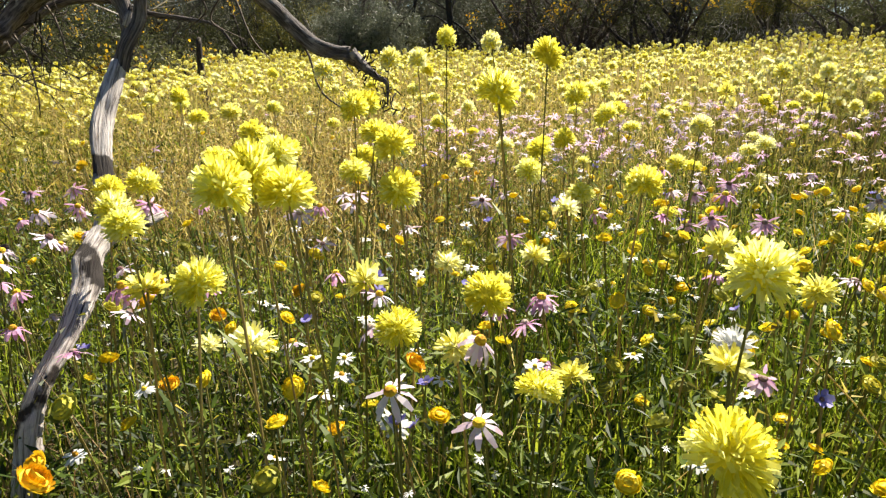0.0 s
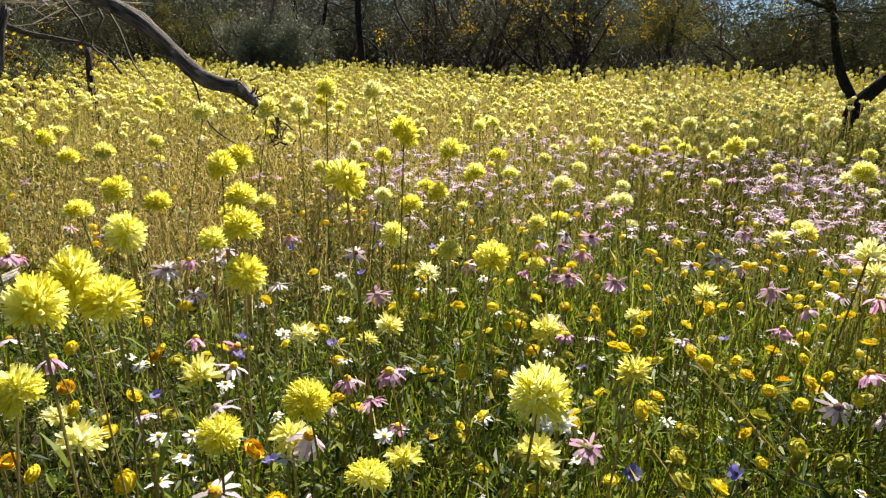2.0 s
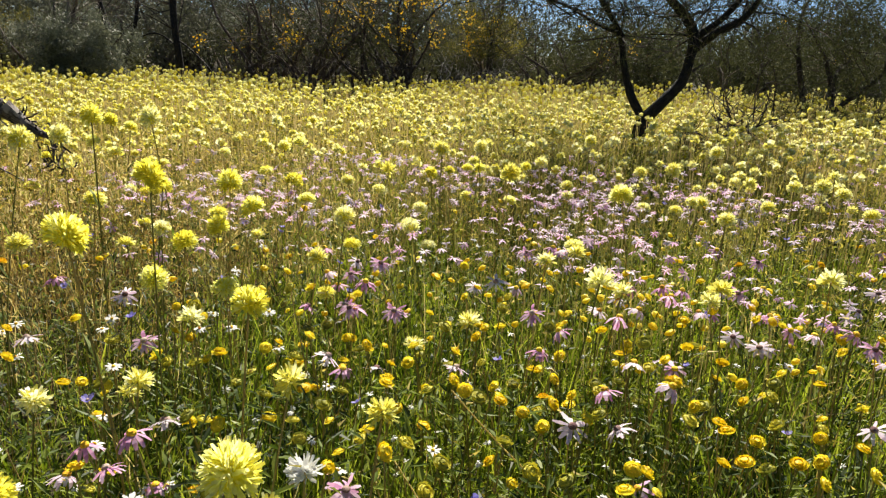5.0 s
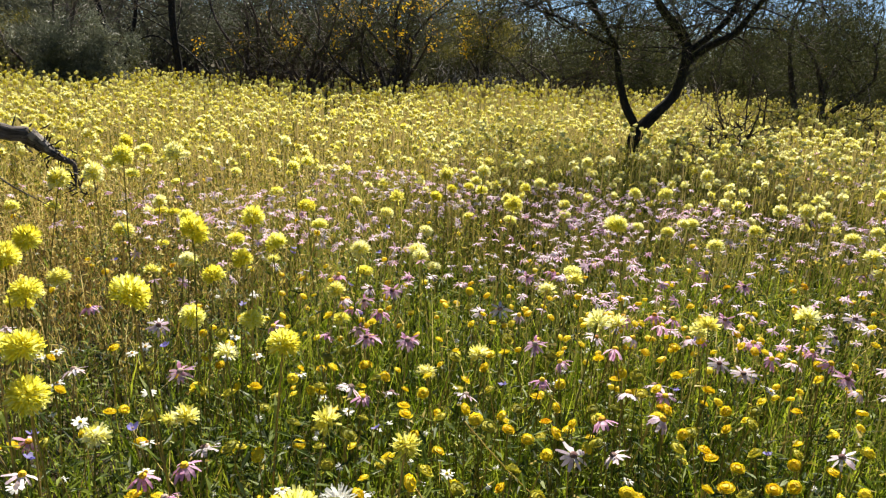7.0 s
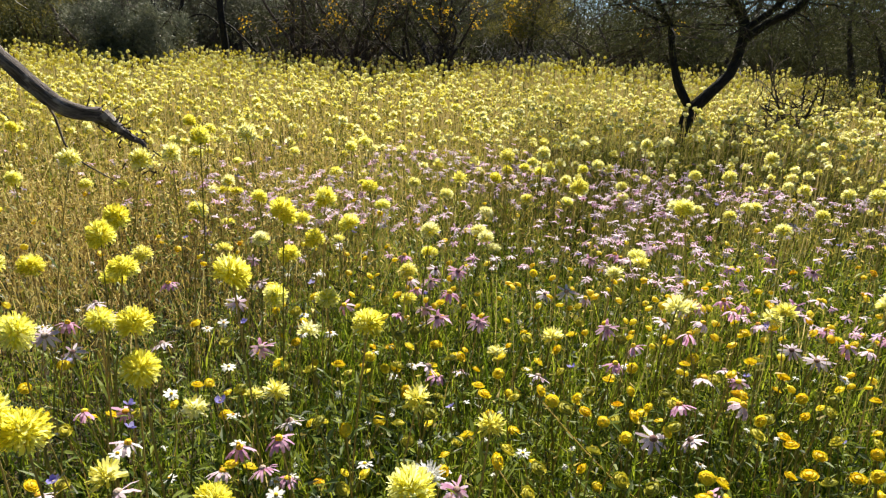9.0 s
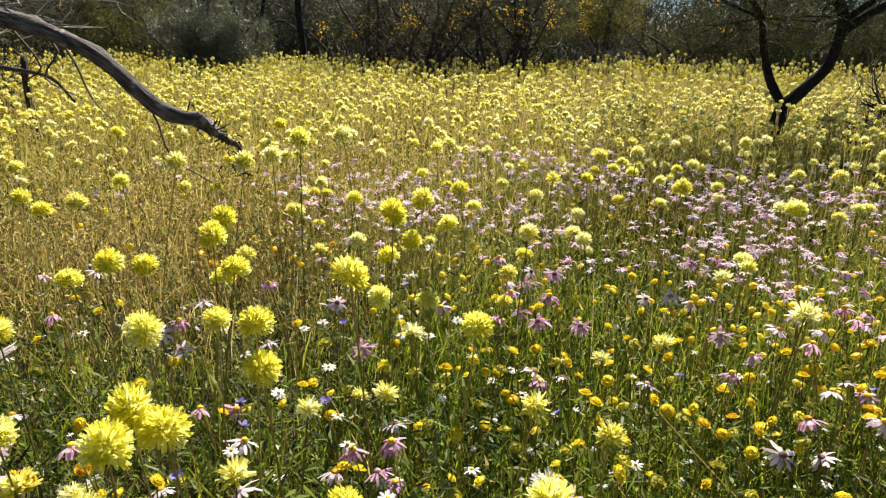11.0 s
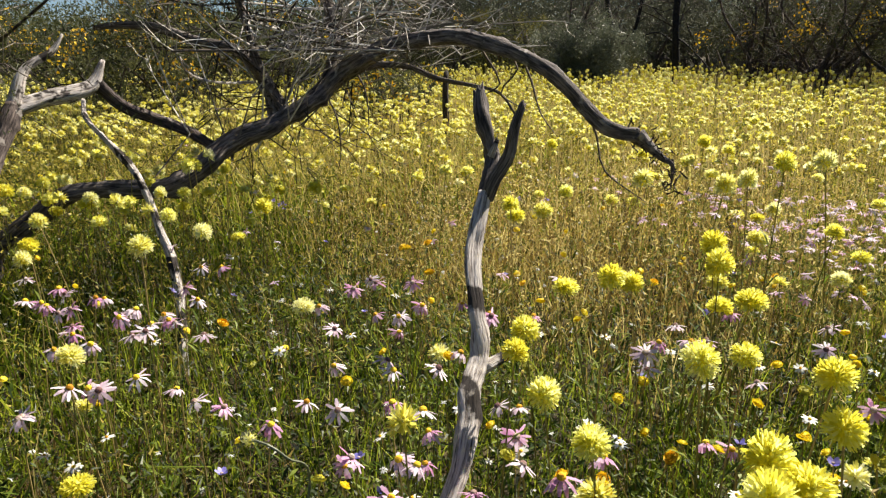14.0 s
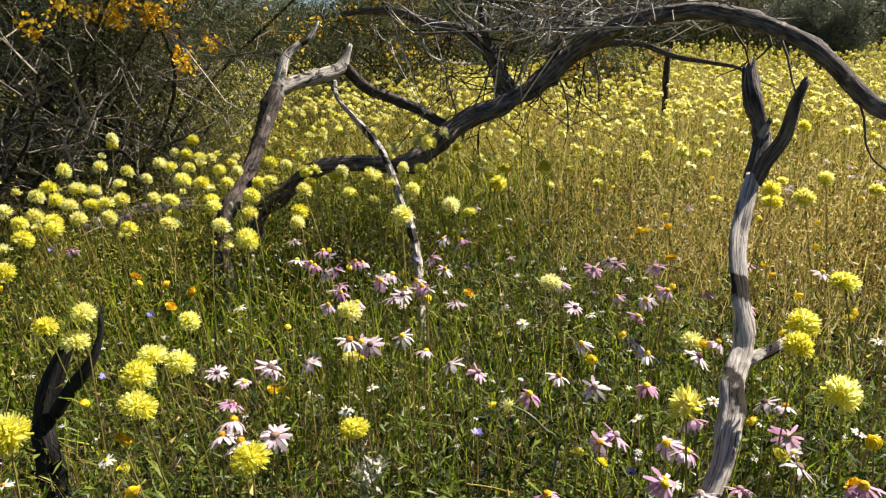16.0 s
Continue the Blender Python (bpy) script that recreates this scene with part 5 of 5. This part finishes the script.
def brush(name, parent, foots, n, reach, mat, seed, thick=0.004, up=0.25, spread=1.0, generations=2, way0=None, label="", floor=-1.0):
    """A tangle of bare twigs that fork again and again from the foots."""
    rng = np.random.default_rng(seed)
    foots = np.asarray(foots, float)
    a = foots[rng.integers(0, len(foots), n)] + rng.normal(size=(n, 3)) * 0.02
    way = unit(rng.normal(size=(n, 3)) * spread + [0, 0, up] + (0 if way0 is None else np.asarray(way0)))
    out, length = [], reach
    r = thick
    for g in range(generations + 1):
        b = a + way * (length * rng.uniform(0.5, 1.15, len(a)))[:, None]
        b[:, 2] = np.maximum(b[:, 2], floor + rng.uniform(0, 0.12, len(b)))
        v, f, mid = threads(a, b, r, r * 0.45, 0.10, rng)
        out.append((v, f))
        k = 3
        start = np.concatenate([mid, b, (mid + b) / 2])
        dirs = np.concatenate([way] * k)
        a, way = start, unit(dirs + rng.normal(size=start.shape) * 0.55 + [0, 0, up * 0.2])
        length *= 0.62
        r *= 0.66
    return part(name, joined(out), mat, parent, label)


arng = np.random.default_rng(58)
roots = np.concatenate([curve(q, 0.04)[2:] for q in (UPRIGHT_LIMB, LEAN_LIMB)])
for k in range(64):
    a = roots[arng.integers(0, len(roots))]
    reach = arng.uniform(0.35, 0.85)
    way = unit(np.array([[0.75, 0.45, 0.12]]) + arng.normal(size=(1, 3)) * [0.55, 0.5, 0.42])[0]
    bow = arng.normal(size=(2, 3)) * 0.12
    q = [a, a + way * reach * 0.35 + bow[0], a + way * reach * 0.7 + bow[1], a + way * reach + bow[1] * 0.4 - [0, 0, 0.04]]
    q = [(v[0], v[1], max(v[2], 0.80)) for v in q]
    light = k % 2 > 0
    limb("twig", q, [0.0040 * arng.uniform(0.6, 1.5), 0.0030, 0.0020, 0.0010], TWIG_GREY if light else TWIG_DARK, arch, 580 + k, 5, 0.15, 0.03, label="bleached bare twig" if light else "dark bare twig")
over = np.array([q for q in curve(ARCH, 0.05) if q[2] > 0.6])
for k in range(6):
    a = over[arng.integers(0, len(over))]
    drop = arng.uniform(0.14, 0.34)
    q = [a, a + [0.02, 0.03, -drop * 0.3], a + [arng.normal() * 0.05, 0.05, -drop * 0.7], a + [arng.normal() * 0.12, 0.08, -drop]]
    limb("twig", q, [0.004, 0.0035, 0.0025, 0.0012], TWIG_DARK, arch, 620 + k, 5, 0.15, 0.03, label="dark bare twig")
brush("torn_bark", arch, curve(ARCH_TAIL, 0.02), 70, 0.035, TWIG_DARK, 57, 0.003, 0.0, 1.0, 0, None, "shaggy torn bark")
arch_line = curve(ARCH, 0.05)
brush("twig_tangle", arch, arch_line[len(arch_line) // 2 - 10 : len(arch_line) // 2 + 6] + [0, 0.15, 0.02], 18, 0.36, TWIG_GREY, 51, 0.0042, 0.1, 0.8, 2, (0.6, 0.3, 0.0), "bleached tangle of bare twigs", 0.76)
brush("twig_tangle", arch, curve(LEAN_LIMB, 0.05)[3:], 30, 0.46, TWIG_GREY, 52, 0.0045, 0.1, 0.8, 2, (0.7, 0.25, 0.05), "bleached tangle of bare twigs", 0.74)
brush("twig_tangle", arch, curve(UPRIGHT_LIMB, 0.05), 26, 0.42, TWIG_DARK, 53, 0.004, 0.2, 0.9, 2, (-0.2, -0.2, 0.1))
brush("twig_tangle", arch, curve(UPPER_LIMB, 0.05), 14, 0.30, TWIG_DARK, 54, 0.0035, 0.3, 0.9, 2)
brush("hanging_tangle", arch, arch_line[len(arch_line) // 3 : -14], 12, 0.22, TWIG_DARK, 55, 0.003, -0.9, 0.5, 1)


# ---- shrubs and trees ----
def crown_data(ends, n, size, width, spread, rng, droop=0.0):
    o = ends[rng.integers(0, len(ends), n)] + rng.normal(size=(n, 3)) * spread
    w = unit(rng.normal(size=(n, 3)) + [0, 0, 0.5 - droop])
    return needles(o, w, rng.normal(size=(n, 3)), size * rng.uniform(0.6, 1.4, n), width * rng.uniform(0.7, 1.3, n))


def shrub(name, label, category, at, height, radius, stems, leaves, leaf_mat, seed, leaf=(0.045, 0.010), twig=0.006, bark=BARK_DARK, blossom=0,
          generations=3, leaf_spread=0.05, trunk_r=0.022, group="", lean=(0, 0), twig_mat=TWIG_DARK, bare=0.0, bend=0.08, petal=0.026):
    """A many-stemmed shrub: bent stems, three generations of twigs, and a ragged crown of small leaves."""
    rng = np.random.default_rng(seed)
    x, y = at
    ob = thing(name, label, category, group, at=(x, y, float(hill(np.array(x), np.array(y))) - 0.03))
    tips = []
    for k in range(stems):
        az = rng.uniform(0, 6.283)
        out = radius * rng.uniform(0.25, 0.95)
        h = height * rng.uniform(0.5, 0.95)
        bow = rng.normal(size=3) * bend * height
        p = np.array([[math.cos(az) * 0.04, math.sin(az) * 0.04, 0], [math.cos(az) * out * 0.22, math.sin(az) * out * 0.22, h * 0.35],
                      [math.cos(az) * out * 0.6, math.sin(az) * out * 0.6, h * 0.7], [math.cos(az) * out, math.sin(az) * out, h]])
        p[1:] += bow * np.array([[0.5], [0.9], [1]]) + rng.normal(size=(3, 3)) * [bend * 0.55 * height, bend * 0.55 * height, 0]
        p[:, 0] += lean[0] * p[:, 2]
        p[:, 1] += lean[1] * p[:, 2]
        part("stem", tube(p, [trunk_r * rng.uniform(0.7, 1.2), trunk_r * 0.7, trunk_r * 0.45, trunk_r * 0.2], 6, 0.12, 0.15, seed + k), bark, ob, smooth=True)
        tips.append(curve(p, 0.08)[3:])
    line = np.concatenate(tips)
    n = int(13 * stems)
    a = line[rng.integers(0, len(line), n)]
    way = unit(rng.normal(size=(n, 3)) + [0, 0, 0.35])
    out, ends, length, r = [], [], 0.26 * height, twig
    for g in range(generations):
        b = a + way * (length * rng.uniform(0.5, 1.2, len(a)))[:, None]
        b[:, 2] = np.maximum(b[:, 2], 0.10 * height)
        v, f, mid = threads(a, b, r, r * 0.5, 0.09, rng)
        out.append((v, f))
        ends += [mid, b] if g else [b]
        start = np.concatenate([mid, b])
        a, way = start, unit(np.concatenate([way, way]) + rng.normal(size=start.shape) * 0.7)
        length, r = length * 0.6, r * 0.6
    part("twig_tangle", joined(out), twig_mat, ob)
    ends = np.concatenate(ends)
    if leaves:
        high = ends[ends[:, 2] > bare * height]
        part("crown", crown_data(high, leaves, leaf[0], leaf[1], leaf_spread, rng), leaf_mat, ob)
    if blossom:
        c = ends[(ends[:, 2] > 0.5 * height) & (np.hypot(ends[:, 0], ends[:, 1]) > 0.3 * radius)]
        c = c[rng.integers(0, len(c), max(4, blossom // 28))]
        o = c[rng.integers(0, len(c), blossom)] + rng.normal(size=(blossom, 3)) * 0.06
        part("blossom", straps(o, unit(rng.normal(size=(blossom, 3))), rng.normal(size=(blossom, 3)), petal, petal * 0.8, 0.3, 0.7), BLOSSOM, ob, "clusters of golden-orange blossom")
    return ob


# forked tree in the meadow
FORK_TRUNK = [
    (0.93, 5.03, -0.05), (1.008, 5.002, 0.17), (1.01, 5.02, 0.311), (1.032, 5.03, 0.427),
]
FORK_LEFT = [
    (1.032, 5.03, 0.42), (0.937, 5.044, 0.577), (0.872, 5.052, 0.768), (0.843, 5.051, 0.911), (0.767, 5.047, 1.027), (0.674, 5.017, 1.156),
    (0.567, 4.963, 1.354), (0.452, 4.865, 1.61), (0.402, 4.801, 1.883),
]
FORK_RIGHT = [
    (1.023, 5.029, 0.409), (1.131, 5.032, 0.54), (1.225, 5.05, 0.653), (1.255, 5.07, 0.794), (1.265, 5.077, 0.926), (1.2, 5.09, 1.035),
    (1.073, 5.11, 1.172), (0.972, 5.11, 1.408), (0.967, 5.062, 1.705),
]
FORK_OUT = [
    (1.256, 5.07, 0.834), (1.376, 5.013, 0.948), (1.493, 4.974, 1.013), (1.56, 4.927, 1.117), (1.664, 4.841, 1.28), (1.812, 4.786, 1.457),
]
FORK_MID = [
    (1.261, 5.078, 0.907), (1.415, 5.106, 1.036), (1.516, 5.131, 1.199), (1.544, 5.149, 1.45), (1.661, 5.075, 1.761),
]
FORK_SIDE = [
    (0.842, 5.051, 0.918), (0.692, 4.998, 0.971), (0.518, 4.936, 1.06), (0.327, 4.866, 1.115), (0.147, 4.784, 1.204),
]
fork = thing("forked_tree", "small dark forked tree with a thin twiggy crown in the flowers", "tree")
# near-black bark: the shade of the side away from the sun is painted in
limb("trunk", FORK_TRUNK, [0.046, 0.042, 0.038, 0.038], BLACK_WOOD, fork, 61, 12, 0.2, 0.04)
limb("limb", FORK_LEFT, [0.026, 0.021, 0.018, 0.016, 0.014, 0.010, 0.007], BLACK_WOOD, fork, 62, 10, 0.2, 0.05)
limb("limb", FORK_RIGHT, [0.036, 0.034, 0.031, 0.027, 0.022, 0.015, 0.009], BLACK_WOOD, fork, 63, 10, 0.2, 0.05)
limb("limb", FORK_OUT, [0.026, 0.022, 0.018, 0.014, 0.009], BLACK_WOOD, fork, 64, 8, 0.2, 0.05)
limb("limb", FORK_MID, [0.022, 0.018, 0.015, 0.012, 0.008], BLACK_WOOD, fork, 65, 8, 0.2, 0.05)
limb("limb", FORK_SIDE, [0.012, 0.010, 0.008, 0.006, 0.004], BLACK_WOOD, fork, 66, 6, 0.2, 0.05)
frng = np.random.default_rng(67)
line = np.concatenate([curve(q, 0.06)[len(curve(q, 0.06)) // 3 :] for q in (FORK_LEFT, FORK_RIGHT, FORK_OUT, FORK_MID, FORK_SIDE)])
line = line[line[:, 2] > 0.85]
out, ends = [], []
a = line[frng.integers(0, len(line), 250)]
way = unit(frng.normal(size=(250, 3)) * [1, 1, 0.6] + [0, 0, 0.2])
length, r = 0.42, 0.006
for g in range(4):
    b = a + way * (length * frng.uniform(0.5, 1.2, len(a)))[:, None]
    b[:, 2] = np.maximum(b[:, 2], a[:, 2] - 0.12)
    v, f, mid = threads(a, b, r, r * 0.5, 0.09, frng)
    out.append((v, f))
    ends += [b] if g < 2 else [mid, b]
    start = np.concatenate([mid, b])
    a, way = start, unit(np.concatenate([way, way]) + frng.normal(size=start.shape) * 0.6 - [0, 0, 0.1])
    length, r = length * 0.62, r * 0.6
part("twig_tangle", joined(out), TWIG_DARK, fork)
part("crown", crown_data(np.concatenate(ends), 30000, 0.034, 0.0040, 0.045, frng), OLIVE, fork, "thin olive needle leaves")

# bare little bushes beside the forked tree
for n, (x, y, h, rad, k) in enumerate([(1.77, 5.7, 0.84, 0.40, 10), (1.36, 4.95, 0.46, 0.26, 9), (0.30, 4.6, 0.42, 0.10, 3), (3.1, 6.6, 0.6, 0.3, 7)]):
    shrub("bare_bush", "leafless dark twiggy little bush in the flowers", "bush", (x, y), h, rad, k, 0, OLIVE, 700 + n, twig=0.0045, generations=1, trunk_r=0.009, group="bare little bushes")
# small tree farther right
shrub("small_tree", "small dark tree with a thick crown behind the meadow", "tree", (2.75, 7.8), 1.9, 0.8, 4, 16000, OLIVE, 710, (0.05, 0.008), trunk_r=0.04, generations=4, leaf_spread=0.09)

# thicket along the back: x, y, height, radius, stems, leaves, tone, blossom
THICKET = [
    (-1.75, 8.8, 1.7, 1.0, 14, 2600, 0, 520), (-2.8, 8.7, 1.6, 0.8, 14, 1500, 0, 260), (-3.5, 8.9, 1.5, 0.7, 13, 1000, 0, 140), (-0.85, 10.2, 1.7, 0.5, 6, 3200, 3, 500), (0.3, 9.7, 1.3, 0.8, 10, 1600, 0, 60),
    (-5.9, 7.9, 1.5, 0.5, 8, 300, 0, 0), (-6.3, 8.95, 1.15, 0.5, 8, 4200, 1, 0), (-4.6, 11.2, 1.3, 0.9, 6, 4500, 1, 0), (-5.4, 11.9, 1.2, 0.8, 6, 3500, 1, 0),
    (1.3, 11.0, 1.3, 1.0, 8, 5000, 2, 0), (2.6, 11.2, 1.1, 1.0, 8, 4500, 0, 0), (4.2, 11.0, 1.1, 1.2, 9, 5500, 2, 60), (6.2, 11.4, 1.15, 1.2, 9, 5500, 0, 120), (8.6, 11.6, 1.2, 1.4, 9, 5000, 0, 0),
    (-8.6, 8.3, 1.6, 0.9, 9, 1500, 0, 0), (-8.0, 8.7, 0.95, 0.6, 9, 9000, 3, 0), (-5.3, 7.7, 0.85, 0.5, 8, 9000, 1, 0),
]
for n, (x, y, h, rad, k, lv, tone, bl) in enumerate(THICKET):
    shrub("thicket_shrub", ("dark twiggy shrub", "grey-green leafy shrub", "olive leafy shrub", "yellow-green leafy shrub")[tone] + (" with golden blossom" if bl else "") + " behind the meadow", "shrub", (x, y), h, rad, k, int(lv * 3.2),
          (OLIVE, SAGE, BUSH_LEAF, LIME)[tone], 720 + n, (0.055, 0.008), blossom=bl, group="shrubs along the back of the meadow", trunk_r=0.034, bare=(0.42, 0.0, 0.0, 0.45 if bl else 0.0)[tone], bend=0.15, bark=TRUNK_BROWN if n % 3 else BARK_DARK, twig_mat=TWIG_BROWN if n % 2 else TWIG_DARK)
shrub("dead_undergrowth", "grey leafless tangle of twigs below the blossoming shrub", "bush", (-0.85, 9.3), 0.62, 0.6, 12, 0, OLIVE, 764, twig=0.006, generations=3, trunk_r=0.01, twig_mat=TWIG_GREY)
# slender pole-like tree and a crooked tree at the back
pole = thing("slender_tree", "slender dark straight tree at the back of the meadow", "tree", at=(-4.5, 8.5, 0))
limb("trunk", [(0, 0, -0.05), (0.02, 0, 0.5), (-0.03, 0, 1.2), (0.03, 0.05, 2.4)], [0.05, 0.046, 0.042, 0.03], BLACK_WOOD, pole, 70, 8, 0.15, 0.1)
limb("limb", [(0.0, 0, 0.8), (0.18, -0.05, 0.72), (0.42, -0.1, 0.55), (0.62, -0.1, 0.36)], [0.012, 0.011, 0.009, 0.006], BLACK_WOOD, pole, 76, 6, 0.15, 0.06)
limb("limb", [(0.0, 0, 0.72), (-0.2, -0.05, 0.86), (-0.4, -0.08, 0.84), (-0.6, -0.1, 0.7)], [0.012, 0.011, 0.009, 0.005], BLACK_WOOD, pole, 77, 6, 0.15, 0.06)
brush("twig_tangle", pole, [(0, 0, 0.9), (0, 0, 1.2), (0, 0, 1.6), (0.02, 0.05, 2.0)], 16, 0.7, TWIG_DARK, 71, 0.009, 0.4, 0.9, 2)
crook = thing("crooked_tree", "crooked dark tree with a branch bent far over to one side", "tree", at=(-5.5, 8.7, 0))
limb("trunk", [(0.0, 0, -0.05), (-0.02, 0, 0.45), (-0.1, -0.05, 0.9), (-0.17, -0.1, 1.3), (-0.25, -0.1, 2.2)], [0.045, 0.042, 0.036, 0.03, 0.02], BLACK_WOOD, crook, 72, 8, 0.15, 0.08)
limb("limb", [(-0.01, 0, 0.42), (-0.2, -0.12, 0.76), (-0.45, -0.3, 0.95), (-0.62, -0.45, 0.86), (-0.72, -0.5, 0.7)], [0.030, 0.026, 0.022, 0.018, 0.010], BLACK_WOOD, crook, 73, 8, 0.15, 0.06)
limb("limb", [(0.0, 0, 0.32), (0.1, 0.08, 0.7), (0.2, 0.15, 1.15), (0.24, 0.2, 2.0)], [0.028, 0.026, 0.022, 0.014], BLACK_WOOD, crook, 74, 8, 0.15, 0.06)
brush("twig_tangle", crook, [(-0.15, 0, 1.1), (-0.2, 0, 1.5), (0.2, 0.1, 1.2), (-0.5, -0.3, 0.95)], 16, 0.5, TWIG_DARK, 75, 0.007, 0.4, 0.9, 2)

# flowering bush beside the dead wood, and more scrub behind it
bush = shrub("flowering_bush", "dense olive bush with golden-orange blossom behind the pompom flowers", "bush", (-3.2, 0.15), 2.15, 1.45, 34, 150000, BUSH_LEAF, 760, (0.026, 0.0046), 0.0055, blossom=2200, petal=0.022, generations=3, trunk_r=0.012, leaf_spread=0.07, bend=0.16, twig_mat=TWIG_BROWN)
BLOOMS = [
    (-2.501, 0.299, 0.968), (-2.453, 0.302, 0.877), (-2.499, 0.427, 0.92), (-2.598, 0.473, 0.871), (-2.402, 0.218, 0.912), (-2.545, 0.514, 0.763),
    (-2.493, 0.517, 0.714), (-2.584, 0.637, 0.788), (-2.592, 0.522, 0.961), (-2.451, 0.347, 0.95), (-2.297, 0.143, 0.936), (-2.193, 0.057, 0.868),
    (-2.453, 0.298, 0.898), (-2.501, 0.408, 0.895),
]
brng = np.random.default_rng(765)
for q in BLOOMS:
    o = np.array(q) - np.array(bush.location) + brng.normal(size=(44, 3)) * 0.020
    part("bloom", straps(o, unit(brng.normal(size=(44, 3))), brng.normal(size=(44, 3)), 0.015, 0.013, 0.3, 0.8), BLOSSOM, bush, "cluster of golden-orange blossom")
shrub("dead_undergrowth", "dark leafless tangle of twigs at the foot of the bush", "bush", (-2.7, -0.35), 0.95, 0.85, 18, 0, OLIVE, 763, twig=0.005, generations=3, trunk_r=0.012, twig_mat=TWIG_BROWN)
shrub("flowering_bush", "spreading bush with golden blossom and bare lower twigs", "bush", (-4.1, -1.3), 1.9, 1.2, 12, 26000, BUSH_LEAF, 761, (0.036, 0.006), 0.005, blossom=500, generations=3, leaf_spread=0.07)
for n, (x, y, h, rad, lv, tone, bl) in enumerate([(-5.4, 2.3, 1.25, 1.2, 16000, 0, 550), (-6.8, 4.2, 1.25, 1.2, 14000, 0, 350), (-5.8, 0.2, 1.35, 1.0, 12000, 0, 400), (-8.0, 6.2, 1.5, 1.1, 12000, 1, 200), (-8.6, 2.4, 1.5, 1.3, 12000, 0, 400), (-4.3, 3.9, 0.75, 0.6, 6000, 0, 250)]):
    shrub("scrub_shrub", "olive shrub dusted with golden blossom beyond the dead tree", "shrub", (x, y), h, rad, 8, lv, HAZE if tone else BUSH_LEAF, 770 + n, blossom=bl, group="shrubs beyond the dead tree")


# ---- woodland behind ----
def woodland(name, label, n_trees, r0, r1, a0, a1, hmin, hmax, seed, leaf, count, mat=OLIVE):
    rng = np.random.default_rng(seed)
    out, wood = [], []
    for k in range(n_trees):
        r, a = rng.uniform(r0, r1), math.radians(rng.uniform(a0, a1))
        c = np.array([EYE[0] - r * math.sin(a), EYE[1] + r * math.cos(a), 0])
        c[2] = hill(c[:1], c[1:2])[0]
        h = rng.uniform(hmin, hmax)
        clumps = rng.normal(size=(14, 3)) * [h * 0.33, h * 0.33, h * 0.22] + c + [0, 0, h * 0.62]
        clumps[:, 2] = np.maximum(clumps[:, 2], c[2] + 0.1 * h)
        n = count
        o = clumps[rng.integers(0, 14, n)] + rng.normal(size=(n, 3)) * h * 0.12
        out.append(needles(o, unit(rng.normal(size=(n, 3)) + [0, 0, 0.4]), rng.normal(size=(n, 3)), leaf * rng.uniform(0.6, 1.4, n), leaf * 0.28))
        foot = np.tile(c, (5, 1)) + rng.normal(size=(5, 3)) * [0.15, 0.15, 0]
        wood.append(threads(foot, clumps[:5], 0.05, 0.02, 0.06, rng)[:2])
    ob = thing(name, label, "woodland", kind="stuff")
    part("crown", joined(out), mat, ob)
    part("stem_mass", joined(wood), TWIG_DARK, ob)
    return ob


woodland("low_scrub", "low dark undergrowth beneath the shrubs", 110, 9.8, 14, -45, 100, 0.6, 1.15, 80, 0.07, 640)
# this scrub and the far woodland take the leaf colour paled for haze
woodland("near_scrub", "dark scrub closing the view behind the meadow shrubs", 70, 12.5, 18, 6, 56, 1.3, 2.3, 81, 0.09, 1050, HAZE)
woodland("open_scrub", "low olive scrub beyond the forked tree", 64, 12.5, 19, -48, 6, 1.1, 1.8, 84, 0.075, 1300)
woodland("left_scrub", "low olive scrub beyond the fallen tree", 60, 10.5, 17, 56, 115, 1.0, 1.65, 86, 0.075, 1300)
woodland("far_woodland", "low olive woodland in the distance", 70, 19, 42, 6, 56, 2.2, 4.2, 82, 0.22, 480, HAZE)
woodland("far_scrub", "low hazy scrub in the distance", 70, 20, 44, -55, 6, 1.9, 3.0, 85, 0.19, 420)
woodland("far_bush", "low hazy bush land in the distance", 60, 19, 44, 56, 122, 1.4, 2.4, 87, 0.19, 420)
woodland("outlying_scrub", "scattered scrub all round the meadow", 60, 13, 36, 122, 305, 1.6, 3.2, 83, 0.30, 300)
